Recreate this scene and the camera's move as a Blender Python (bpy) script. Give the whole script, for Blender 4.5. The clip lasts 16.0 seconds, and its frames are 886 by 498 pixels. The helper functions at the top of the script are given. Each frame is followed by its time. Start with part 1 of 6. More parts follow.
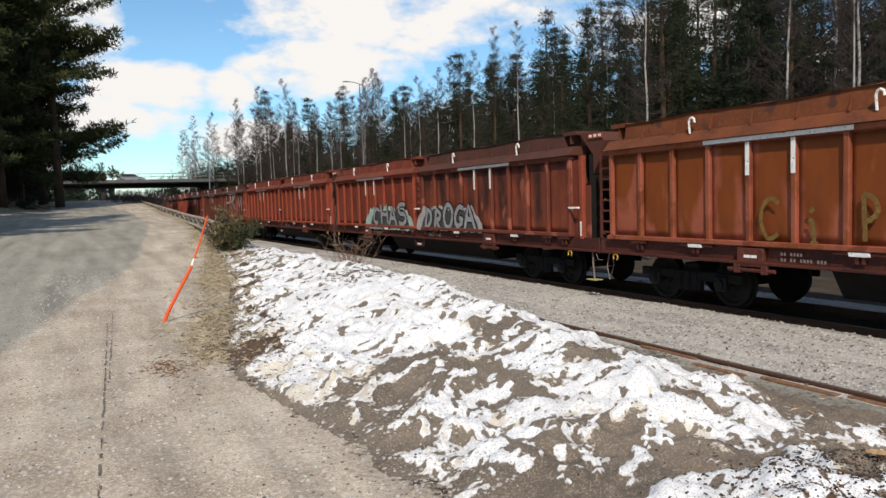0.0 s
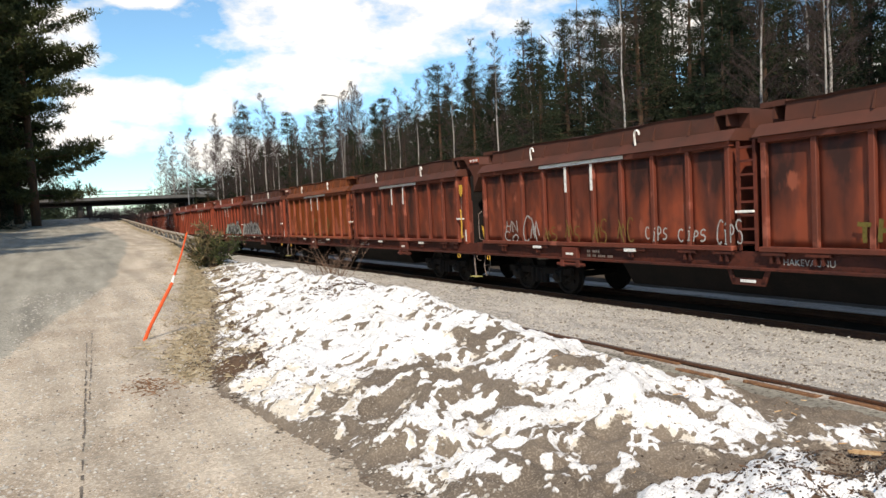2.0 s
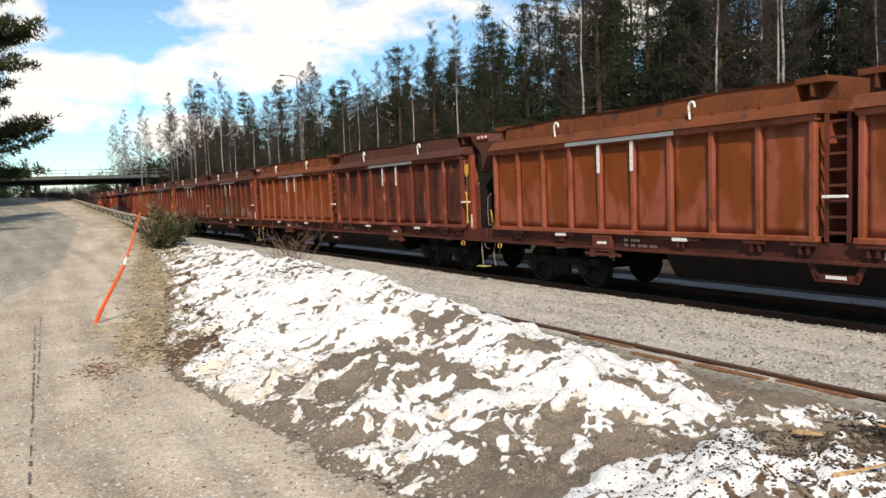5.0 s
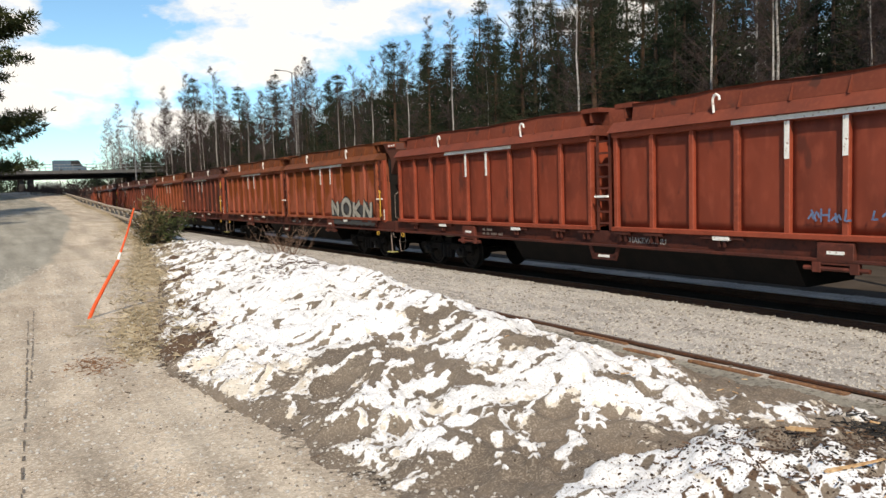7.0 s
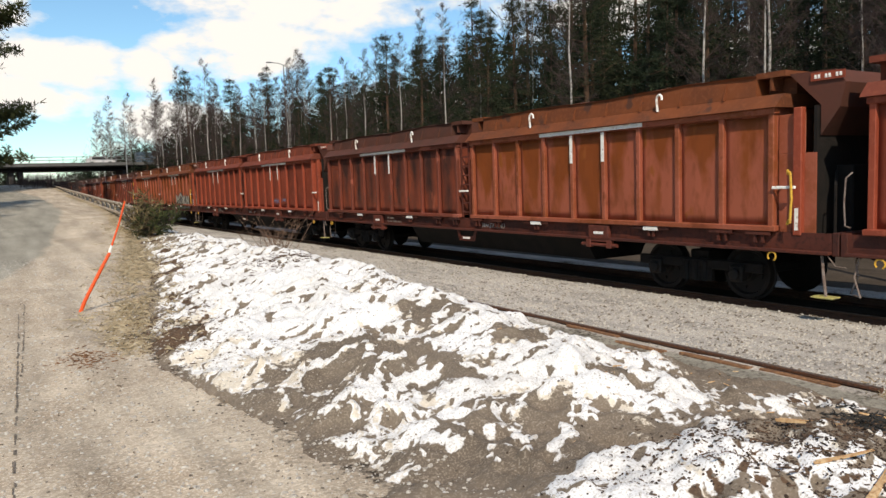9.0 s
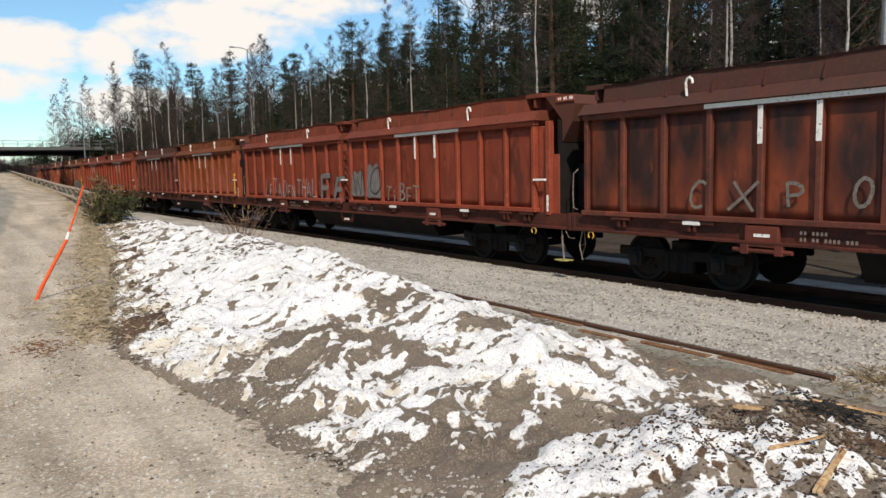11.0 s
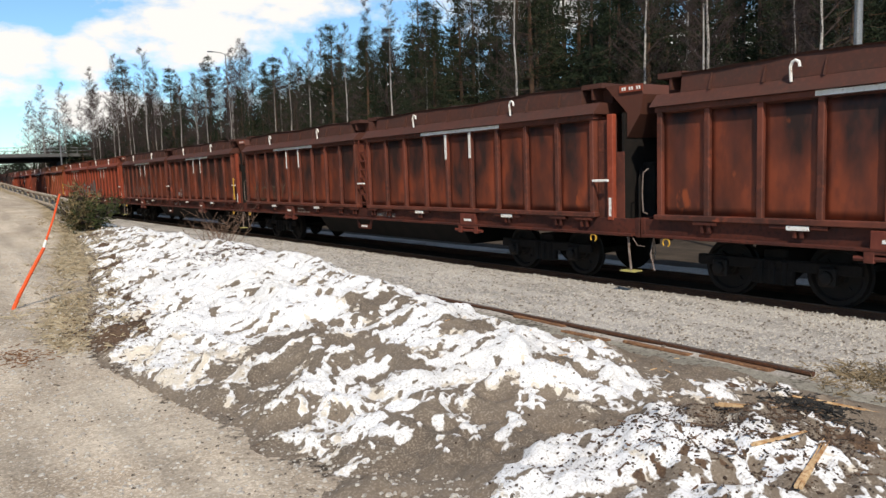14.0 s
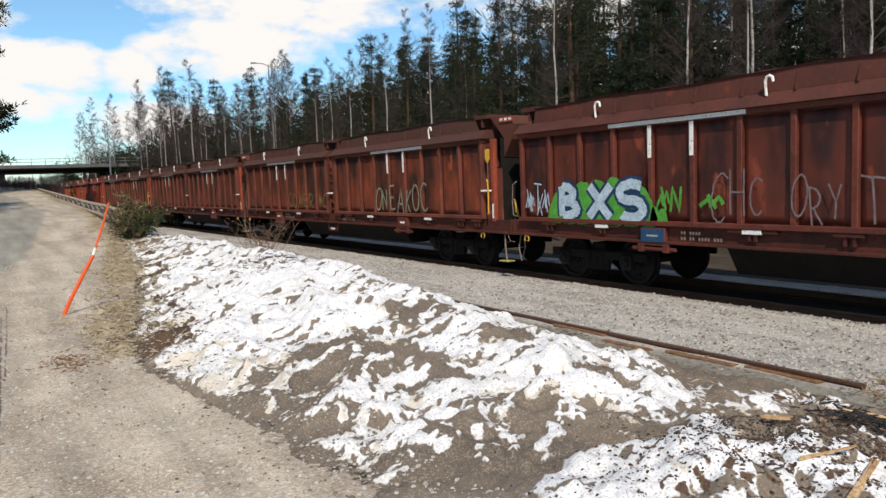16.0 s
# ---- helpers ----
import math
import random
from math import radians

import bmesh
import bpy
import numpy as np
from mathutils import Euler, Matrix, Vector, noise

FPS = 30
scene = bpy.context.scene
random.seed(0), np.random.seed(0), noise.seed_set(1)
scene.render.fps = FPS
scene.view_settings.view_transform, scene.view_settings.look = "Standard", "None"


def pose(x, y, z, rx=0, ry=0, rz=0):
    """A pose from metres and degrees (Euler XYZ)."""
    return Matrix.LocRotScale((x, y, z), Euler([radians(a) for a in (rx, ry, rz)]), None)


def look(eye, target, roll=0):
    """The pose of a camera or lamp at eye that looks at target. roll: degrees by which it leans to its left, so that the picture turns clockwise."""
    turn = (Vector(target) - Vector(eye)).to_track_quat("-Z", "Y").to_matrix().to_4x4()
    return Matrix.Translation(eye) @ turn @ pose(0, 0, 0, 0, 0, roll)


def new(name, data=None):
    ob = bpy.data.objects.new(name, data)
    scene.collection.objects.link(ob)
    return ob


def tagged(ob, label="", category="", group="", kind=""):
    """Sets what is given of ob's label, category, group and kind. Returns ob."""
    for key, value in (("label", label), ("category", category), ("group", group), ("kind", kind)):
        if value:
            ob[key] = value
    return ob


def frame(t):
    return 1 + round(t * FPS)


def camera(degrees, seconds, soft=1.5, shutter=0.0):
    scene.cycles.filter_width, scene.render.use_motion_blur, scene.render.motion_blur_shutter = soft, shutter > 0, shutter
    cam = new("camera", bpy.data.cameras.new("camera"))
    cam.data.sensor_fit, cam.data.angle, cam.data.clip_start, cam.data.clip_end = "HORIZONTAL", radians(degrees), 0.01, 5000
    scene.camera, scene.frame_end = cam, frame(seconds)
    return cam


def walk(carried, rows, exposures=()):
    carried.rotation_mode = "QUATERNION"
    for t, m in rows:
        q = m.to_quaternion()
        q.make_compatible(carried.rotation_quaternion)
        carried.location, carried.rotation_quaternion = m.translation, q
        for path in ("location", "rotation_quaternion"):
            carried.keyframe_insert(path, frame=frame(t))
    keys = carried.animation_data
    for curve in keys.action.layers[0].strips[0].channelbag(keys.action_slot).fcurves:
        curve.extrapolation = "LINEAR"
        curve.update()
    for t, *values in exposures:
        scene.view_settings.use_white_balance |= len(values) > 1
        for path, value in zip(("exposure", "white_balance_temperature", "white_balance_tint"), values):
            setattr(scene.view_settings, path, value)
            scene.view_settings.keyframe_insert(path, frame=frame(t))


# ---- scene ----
cam = camera(61.94, 16.0)
walk(cam, [
    (0, pose(0, 0, 1.6, 86.19, 1.71, -26.53)),
    (0.5, pose(0, 0, 1.6, 87.09, 2.00, -27.05)),
    (1, pose(0, 0, 1.6, 87.09, 2.66, -27.11)),
    (1.5, pose(0, 0, 1.6, 87.28, 2.38, -27.82)),
    (2, pose(0, 0, 1.6, 86.99, 2.85, -27.99)),
    (2.5, pose(0, 0, 1.6, 85.99, 2.19, -29.40)),
    (3, pose(0, 0, 1.6, 86.00, 1.72, -31.52)),
    (3.5, pose(0, 0, 1.6, 85.56, 1.67, -31.74)),
    (4, pose(0, 0, 1.6, 85.69, 1.83, -31.51)),
    (6.5, pose(0, 0, 1.6, 85.47, 2.31, -30.95)),
    (7, pose(0, 0, 1.6, 85.28, 1.95, -31.53)),
    (7.5, pose(0, 0, 1.6, 85.30, 2.11, -31.21)),
    (8, pose(0, 0, 1.6, 85.28, 2.49, -30.63)),
    (8.2, pose(0, 0, 1.6, 84.99, 2.06, -31.34)),
    (10.3, pose(0, 0, 1.6, 84.44, 1.78, -32.90)),
    (10.5, pose(0, 0, 1.6, 83.81, 1.40, -33.94)),
    (11, pose(0, 0, 1.6, 83.78, 1.32, -34.76)),
    (11.5, pose(0, 0, 1.6, 83.82, 1.51, -34.42)),
    (12, pose(0, 0, 1.6, 83.56, 1.51, -34.15)),
    (12.5, pose(0, 0, 1.6, 83.51, 1.52, -34.82)),
    (13, pose(0, 0, 1.6, 83.14, 1.64, -35.16)),
    (13.5, pose(0, 0, 1.6, 83.16, 1.62, -35.97)),
    (14, pose(0, 0, 1.6, 83.96, 1.95, -36.22)),
    (14.5, pose(0, 0, 1.6, 84.35, 2.11, -34.33)),
    (15, pose(0, 0, 1.6, 84.62, 2.12, -33.22)),
    (15.5, pose(0, 0, 1.6, 84.60, 2.11, -33.02)),
    (16, pose(0, 0, 1.6, 84.70, 2.18, -33.18))],
    exposures=[(0.0, -0.20, 6850, 10), (0.5, 0.0, 6950, 10), (1.0, 0.03, 7000, 10), (2.0, 0.06, 7200, 10), (4.2, 0.03, 7300, 10), (8.2, -0.02, 7300, 10), (10.3, -0.20, 7200, 10), (12.0, -0.14, 7050, 10), (14.5, -0.09, 6950, 10), (16.0, -0.15, 6850, 10)])

# ---- world and sun ----
SUN_FROM = Vector((-0.50, -0.866, 0.0)).normalized()
SUN_HIGH = radians(44)
world = bpy.data.worlds.new("sky")
scene.world = world
world.use_nodes = True
wn, wl = world.node_tree.nodes, world.node_tree.links
wn.clear()
w_out, w_bg = wn.new("ShaderNodeOutputWorld"), wn.new("ShaderNodeBackground")
w_sky = wn.new("ShaderNodeTexSky")
w_sky.sky_type, w_sky.sun_disc = "NISHITA", False
w_sky.air_density, w_sky.dust_density, w_sky.ozone_density = 1.0, 0.15, 2.5
w_sky.sun_elevation, w_sky.sun_rotation = SUN_HIGH, math.atan2(SUN_FROM.x, SUN_FROM.y)
w_co, w_map = wn.new("ShaderNodeTexCoord"), wn.new("ShaderNodeMapping")
w_map.inputs["Scale"].default_value = (1.0, 1.0, 2.0)
w_map.inputs["Location"].default_value = (1.7, 0.6, 0.2)
w_noise, w_ramp, w_mix = wn.new("ShaderNodeTexNoise"), wn.new("ShaderNodeValToRGB"), wn.new("ShaderNodeMix")
w_noise.inputs["Scale"].default_value, w_noise.inputs["Detail"].default_value = 9.0, 9
w_noise.inputs["Roughness"].default_value = 0.58
w_ramp.color_ramp.elements[0].position, w_ramp.color_ramp.elements[1].position = 0.50, 0.67
w_mix.data_type = "RGBA"
w_mix.inputs[7].default_value = (7.6, 7.6, 7.7, 1)


def sky_math(op, a, b=None, c=None):
    nd = wn.new("ShaderNodeMath")
    nd.operation = op
    for k, v in enumerate((a, b, c)):
        if isinstance(v, (int, float)):
            nd.inputs[k].default_value = v
        elif v is not None:
            wl.new(v, nd.inputs[k])
    return nd.outputs[0]


# cumulus heaps low over the wood: bearing, height, half width and half height, in degrees
w_sep = wn.new("ShaderNodeSeparateXYZ")
wl.new(w_co.outputs["Generated"], w_sep.inputs[0])
w_bear = sky_math("ARCTAN2", w_sep.outputs["X"], w_sep.outputs["Y"])
w_high = sky_math("ARCSINE", w_sep.outputs["Z"])
w_heap = 0.0
for bear, high, wide, tall in ((24, 15.6, 12.5, 4.8), (17.5, 10.0, 8.0, 2.4), (10.8, 8.6, 2.6, 1.8), (0.5, 12.8, 3.6, 3.0), (5.6, 8.7, 5.2, 2.1), (1.0, 6.4, 7.5, 2.0), (13.5, 4.6, 4.5, 2.0), (-3, 3.4, 5.0, 1.4), (7, 15.8, 3.0, 1.0), (30, 5.0, 9.0, 3.0), (45, 12, 5.0, 2.6), (56, 8, 6.0, 3.0)):
    du = sky_math("MULTIPLY", sky_math("SUBTRACT", w_bear, radians(bear)), 1 / radians(wide))
    dv = sky_math("MULTIPLY", sky_math("SUBTRACT", w_high, radians(high)), 1 / radians(tall))
    fall = sky_math("SUBTRACT", 1.0, sky_math("MULTIPLY_ADD", du, du, sky_math("MULTIPLY", dv, dv)))
    w_heap = sky_math("MAXIMUM", fall, w_heap)
w_cloud = sky_math("MULTIPLY_ADD", w_heap, 0.27, w_noise.outputs["Fac"])
w_bg.inputs["Strength"].default_value = 0.14
wl.new(w_co.outputs["Generated"], w_map.inputs["Vector"])
wl.new(w_map.outputs[0], w_noise.inputs["Vector"])
wl.new(w_cloud, w_ramp.inputs["Fac"])
wl.new(w_ramp.outputs["Color"], w_mix.inputs[0])
w_tint = wn.new("ShaderNodeMix")
w_tint.data_type, w_tint.blend_type = "RGBA", "MULTIPLY"
w_tint.inputs[0].default_value = 1.0
w_tint.inputs[7].default_value = (0.84, 1.13, 1.25, 1)
wl.new(w_sky.outputs[0], w_tint.inputs[6])
wl.new(w_tint.outputs[2], w_mix.inputs[6])
wl.new(w_mix.outputs[2], w_bg.inputs["Color"])
wl.new(w_bg.outputs[0], w_out.inputs["Surface"])
sun = new("sun", bpy.data.lights.new("sun", "SUN"))
sun.data.energy, sun.data.angle, sun.data.color = 4.7, radians(0.55), (1.0, 0.91, 0.79)
sun.matrix_world = look(SUN_FROM * 60 * math.cos(SUN_HIGH) + Vector((0, 0, 60 * math.sin(SUN_HIGH))), (0, 0, 0))


# ---- materials ----
def rgb(*c):
    return (*c, 1.0)


def material(name, a, b, scale=4.0, rough=0.8, c=None, fine=60.0, bump=0.3, metal=0.0, spread=0.25, dist=0.01, stretch=(1, 1, 1), jitter=0.0, patch=None, amount=0.60, grain=(0.48, 0.68), rim=0.0):
    """Two or three colours mixed by coarse and fine noise in object space, with relief."""
    m = bpy.data.materials.new(name)
    m.use_nodes = True
    n, l = m.node_tree.nodes, m.node_tree.links
    bs = n["Principled BSDF"]
    co, mp = n.new("ShaderNodeTexCoord"), n.new("ShaderNodeMapping")
    mp.inputs["Scale"].default_value = stretch
    n1, n2 = n.new("ShaderNodeTexNoise"), n.new("ShaderNodeTexNoise")
    n1.inputs["Scale"].default_value, n1.inputs["Detail"].default_value = scale, 6
    n2.inputs["Scale"].default_value, n2.inputs["Detail"].default_value = fine, 4
    r1 = n.new("ShaderNodeValToRGB")
    r1.color_ramp.elements[0].position, r1.color_ramp.elements[1].position = 0.5 - spread / 2, 0.5 + spread / 2
    r1.color_ramp.elements[0].color, r1.color_ramp.elements[1].color = rgb(*a), rgb(*b)
    l.new(co.outputs["Object"], mp.inputs["Vector"])
    vec = mp.outputs[0]
    if jitter:
        inf, add = n.new("ShaderNodeObjectInfo"), n.new("ShaderNodeVectorMath")
        mul = n.new("ShaderNodeMath")
        mul.operation, mul.inputs[1].default_value = "MULTIPLY", jitter
        l.new(inf.outputs["Random"], mul.inputs[0])
        l.new(mp.outputs[0], add.inputs[0])
        l.new(mul.outputs[0], add.inputs[1])
        vec = add.outputs[0]
    l.new(vec, n1.inputs["Vector"])
    l.new(vec, n2.inputs["Vector"])
    fac = n1.outputs["Fac"]
    if rim:
        # soot in the middle of the plate, bare paint towards its foot and its two edges
        sx, ab, m1, m2 = n.new("ShaderNodeSeparateXYZ"), n.new("ShaderNodeMath"), n.new("ShaderNodeMath"), n.new("ShaderNodeMath")
        ab.operation, m1.operation, m2.operation = "ABSOLUTE", "MULTIPLY_ADD", "MULTIPLY_ADD"
        l.new(co.outputs["Object"], sx.inputs[0])
        l.new(sx.outputs["Y"], ab.inputs[0])
        l.new(ab.outputs[0], m1.inputs[0])
        m1.inputs[1].default_value = 0.55 * rim
        l.new(fac, m1.inputs[2])
        l.new(sx.outputs["Z"], m2.inputs[0])
        m2.inputs[1].default_value = -0.15 * rim
        l.new(m1.outputs[0], m2.inputs[2])
        fac = m2.outputs[0]
    l.new(fac, r1.inputs["Fac"])
    mix = n.new("ShaderNodeMix")
    mix.data_type, mix.blend_type = "RGBA", "MIX"
    r2 = n.new("ShaderNodeValToRGB")
    r2.color_ramp.elements[0].position, r2.color_ramp.elements[1].position = grain
    l.new(n2.outputs["Fac"], r2.inputs["Fac"])
    l.new(r2.outputs["Color"], mix.inputs[0])
    l.new(r1.outputs["Color"], mix.inputs[6])
    mix.inputs[7].default_value = rgb(*(c or [v * 0.7 for v in a]))
    out = mix.outputs[2]
    if patch:
        n3, r3, mx3 = n.new("ShaderNodeTexNoise"), n.new("ShaderNodeValToRGB"), n.new("ShaderNodeMix")
        n3.inputs["Scale"].default_value, n3.inputs["Detail"].default_value = scale * 1.7, 5
        r3.color_ramp.elements[0].position, r3.color_ramp.elements[1].position = amount, amount + 0.05
        mx3.data_type = "RGBA"
        l.new(vec, n3.inputs["Vector"])
        l.new(n3.outputs["Fac"], r3.inputs[0])
        l.new(r3.outputs["Color"], mx3.inputs[0])
        l.new(out, mx3.inputs[6])
        mx3.inputs[7].default_value = rgb(*patch)
        out = mx3.outputs[2]
    l.new(out, bs.inputs["Base Color"])
    bs.inputs["Roughness"].default_value, bs.inputs["Metallic"].default_value = rough, metal
    bs.inputs["Specular IOR Level"].default_value = 0.3
    bp = n.new("ShaderNodeBump")
    bp.inputs["Strength"].default_value, bp.inputs["Distance"].default_value = bump, dist
    l.new(n2.outputs["Fac"], bp.inputs["Height"])
    l.new(bp.outputs[0], bs.inputs["Normal"])
    return m


M = {}
G = (0.50, 0.80)
TALL = (1, 1, 0.45)
M["orange_panel"] = material("orange_panel", (0.19, 0.045, 0.008), (0.30, 0.082, 0.045), 1.3, 0.65, (0.15, 0.036, 0.008), 6, 0.12, rim=0.95, spread=0.10, jitter=40, stretch=TALL, grain=G, patch=(0.235, 0.066, 0.014), amount=0.64)
M["orange_rib"] = material("orange_rib", (0.30, 0.082, 0.048), (0.20, 0.052, 0.016), 1.2, 0.6, (0.33, 0.10, 0.06), 12, 0.15, jitter=40, grain=G, patch=(0.17, 0.042, 0.018), amount=0.60)
M["red_panel"] = material("red_panel", (0.215, 0.042, 0.021), (0.145, 0.030, 0.016), 1.1, 0.58, (0.26, 0.058, 0.032), 6, 0.12, jitter=40, stretch=TALL, grain=G, patch=(0.105, 0.026, 0.016), amount=0.62)
M["red_rib"] = material("red_rib", (0.285, 0.0564, 0.0282), (0.203, 0.0409, 0.0211), 1.2, 0.6, (0.315, 0.0775, 0.0423), 12, 0.15, jitter=40, grain=G)
M["dark_panel"] = material("dark_panel", (0.040, 0.0165, 0.0130), (0.255, 0.056, 0.026), 1.4, 0.55, (0.125, 0.034, 0.021), 5, 0.15, rim=0.9, spread=0.30, jitter=40, stretch=TALL, grain=(0.46, 0.74), patch=(0.27, 0.075, 0.042), amount=0.64)
M["dark_rib"] = material("dark_rib", (0.111, 0.0317, 0.0202), (0.177, 0.0405, 0.0231), 0.9, 0.6, (0.154, 0.0434, 0.0261), 10, 0.15, spread=0.3, jitter=40, grain=G, patch=(0.29, 0.088, 0.058), amount=0.58)
M["sooty_panel"] = material("sooty_panel", (0.028, 0.0145, 0.0125), (0.225, 0.050, 0.022), 1.4, 0.52, (0.085, 0.025, 0.017), 5, 0.15, rim=0.75, spread=0.30, jitter=40, stretch=TALL, grain=(0.46, 0.74), patch=(0.27, 0.062, 0.024), amount=0.68)
M["sooty_rib"] = material("sooty_rib", (0.162, 0.0448, 0.0275), (0.0615, 0.0231, 0.0173), 0.9, 0.6, (0.169, 0.0476, 0.0289), 10, 0.15, spread=0.3, jitter=40, grain=G, patch=(0.262, 0.0651, 0.0346), amount=0.66)
M["maroon_panel"] = material("maroon_panel", (0.034, 0.0125, 0.0105), (0.155, 0.034, 0.020), 1.3, 0.52, (0.10, 0.026, 0.017), 5, 0.14, rim=0.65, spread=0.34, jitter=40, stretch=TALL, grain=(0.46, 0.74), patch=(0.20, 0.046, 0.024), amount=0.62)
M["maroon_rib"] = material("maroon_rib", (0.135, 0.0317, 0.0202), (0.0769, 0.0216, 0.0144), 1.0, 0.6, (0.169, 0.0434, 0.0289), 10, 0.15, jitter=40, grain=G)
M["cover_maroon"] = material("cover_maroon", (0.088, 0.027, 0.019), (0.060, 0.021, 0.016), 1.2, 0.75, (0.11, 0.034, 0.022), 14, 0.2, grain=G, patch=(0.15, 0.032, 0.020), amount=0.66)
M["cover_orange"] = material("cover_orange", (0.165, 0.046, 0.014), (0.105, 0.033, 0.014), 1.2, 0.75, (0.19, 0.060, 0.024), 14, 0.2, grain=G, patch=(0.075, 0.030, 0.018), amount=0.62)
M["cover_sooty"] = material("cover_sooty", (0.058, 0.027, 0.021), (0.075, 0.027, 0.019), 1.2, 0.75, (0.10, 0.034, 0.023), 14, 0.2, grain=G)
M["cover_red"] = material("cover_red", (0.175, 0.040, 0.021), (0.125, 0.031, 0.018), 1.2, 0.75, (0.20, 0.052, 0.028), 14, 0.2, grain=G, patch=(0.085, 0.029, 0.019), amount=0.64)
M["cover_dark"] = material("cover_dark", (0.064, 0.027, 0.019), (0.095, 0.032, 0.021), 1.2, 0.75, (0.082, 0.030, 0.020), 14, 0.2, grain=G)
# rusty sill steel, darkened in colour for the shade beneath the bottom beam
M["frame"] = material("frame", (0.054, 0.0155, 0.0113), (0.099, 0.024, 0.0141), 1.2, 0.7, (0.022, 0.00846, 0.00658), 14, 0.25, jitter=30, grain=G)
# grimy black, deepened so these two colours carry the shade under the wagons
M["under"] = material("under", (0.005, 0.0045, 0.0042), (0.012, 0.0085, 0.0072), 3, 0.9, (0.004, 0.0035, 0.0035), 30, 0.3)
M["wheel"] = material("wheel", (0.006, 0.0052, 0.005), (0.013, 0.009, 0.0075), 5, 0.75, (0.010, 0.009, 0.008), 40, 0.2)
M["white"] = material("white", (0.84, 0.83, 0.80), (0.74, 0.72, 0.68), 6, 0.6, (0.30, 0.16, 0.11), 22, 0.1, grain=(0.60, 0.70))
M["yellow"] = material("yellow", (0.68, 0.40, 0.05), (0.56, 0.33, 0.05), 8, 0.5, (0.4, 0.2, 0.04), 30, 0.1)
M["tread"] = material("tread", (0.42, 0.38, 0.12), (0.34, 0.31, 0.12), 8, 0.7, (0.2, 0.18, 0.1), 30, 0.2)
M["grit"] = material("grit", (0.20, 0.17, 0.14), (0.12, 0.10, 0.08), 5, 0.9, (0.06, 0.05, 0.045), 45, 0.6)
M["rail"] = material("rail", (0.085, 0.040, 0.024), (0.055, 0.028, 0.019), 4, 0.6, (0.13, 0.055, 0.028), 40, 0.3)
M["rail_top"] = material("rail_top", (0.30, 0.27, 0.25), (0.22, 0.18, 0.16), 6, 0.35, (0.16, 0.10, 0.07), 40, 0.1, metal=0.7)
M["sleeper"] = material("sleeper", (0.046, 0.034, 0.026), (0.075, 0.055, 0.042), 6, 0.9, (0.030, 0.023, 0.019), 50, 0.5, stretch=(0.3, 3, 3), jitter=20)
M["soot_bark"] = material("soot_bark", (0.035, 0.025, 0.02), (0.06, 0.04, 0.03), 6, 0.95, (0.022, 0.018, 0.015), 25, 0.5)
M["bark"] = material("bark", (0.14, 0.085, 0.055), (0.07, 0.05, 0.038), 6, 0.95, (0.04, 0.03, 0.024), 25, 0.7, stretch=(1, 1, 0.3))
M["pine_bark"] = material("pine_bark", (0.11, 0.058, 0.032), (0.060, 0.040, 0.028), 3, 0.95, (0.06, 0.04, 0.03), 22, 0.7, stretch=(1, 1, 0.3))
M["birch_bark"] = material("birch_bark", (0.50, 0.475, 0.45), (0.36, 0.335, 0.315), 3, 0.85, (0.10, 0.085, 0.075), 9, 0.3, stretch=(1, 1, 2.2))
M["twig"] = material("twig", (0.062, 0.042, 0.039), (0.042, 0.030, 0.029), 5, 0.9, None, 30, 0.2)
M["shrub_bark"] = material("shrub_bark", (0.22, 0.14, 0.10), (0.15, 0.095, 0.07), 6, 0.9, None, 30, 0.2)
M["dry_needle"] = material("dry_needle", (0.20, 0.145, 0.075), (0.13, 0.10, 0.05), 5, 0.9, None, 30, 0.0)
M["needle"] = material("needle", (0.022, 0.029, 0.013), (0.014, 0.020, 0.010), 1.2, 0.95, (0.028, 0.032, 0.012), 12, 0.0, jitter=30)
M["needle_bank"] = material("needle_bank", (0.050, 0.060, 0.020), (0.032, 0.042, 0.016), 1.2, 0.95, (0.062, 0.066, 0.020), 12, 0.0, jitter=30)
M["needle_dark"] = material("needle_dark", (0.016, 0.026, 0.012), (0.011, 0.019, 0.010), 1.2, 0.95, (0.022, 0.030, 0.012), 12, 0.0, jitter=30)
M["pale_concrete"] = material("pale_concrete", (0.12, 0.12, 0.118), (0.09, 0.09, 0.09), 0.8, 0.9, (0.15, 0.15, 0.15), 10, 0.3)
M["concrete"] = material("concrete", (0.060, 0.060, 0.060), (0.045, 0.045, 0.045), 0.8, 0.9, (0.06, 0.06, 0.06), 10, 0.3)
M["steel"] = material("steel", (0.30, 0.31, 0.32), (0.22, 0.22, 0.23), 3, 0.55, None, 30, 0.1, metal=0.6)
M["timber"] = material("timber", (0.42, 0.36, 0.30), (0.32, 0.27, 0.22), 4, 0.9, (0.18, 0.15, 0.12), 20, 0.4, stretch=(4, 0.4, 4))
M["orange"] = material("orange", (0.85, 0.10, 0.018), (0.72, 0.085, 0.02), 9, 0.45, (0.55, 0.09, 0.03), 40, 0.05)
M["chipwood"] = material("chipwood", (0.60, 0.43, 0.25), (0.42, 0.26, 0.13), 10, 0.8, (0.34, 0.17, 0.07), 40, 0.3, stretch=(1, 1, 0.2))
M["straw"] = material("straw", (0.42, 0.36, 0.26), (0.34, 0.28, 0.19), 9, 0.9, (0.30, 0.23, 0.14), 40, 0.2, jitter=20)
M["dull_straw"] = material("dull_straw", (0.27, 0.21, 0.13), (0.19, 0.145, 0.09), 9, 0.9, (0.13, 0.10, 0.065), 40, 0.2, jitter=20)
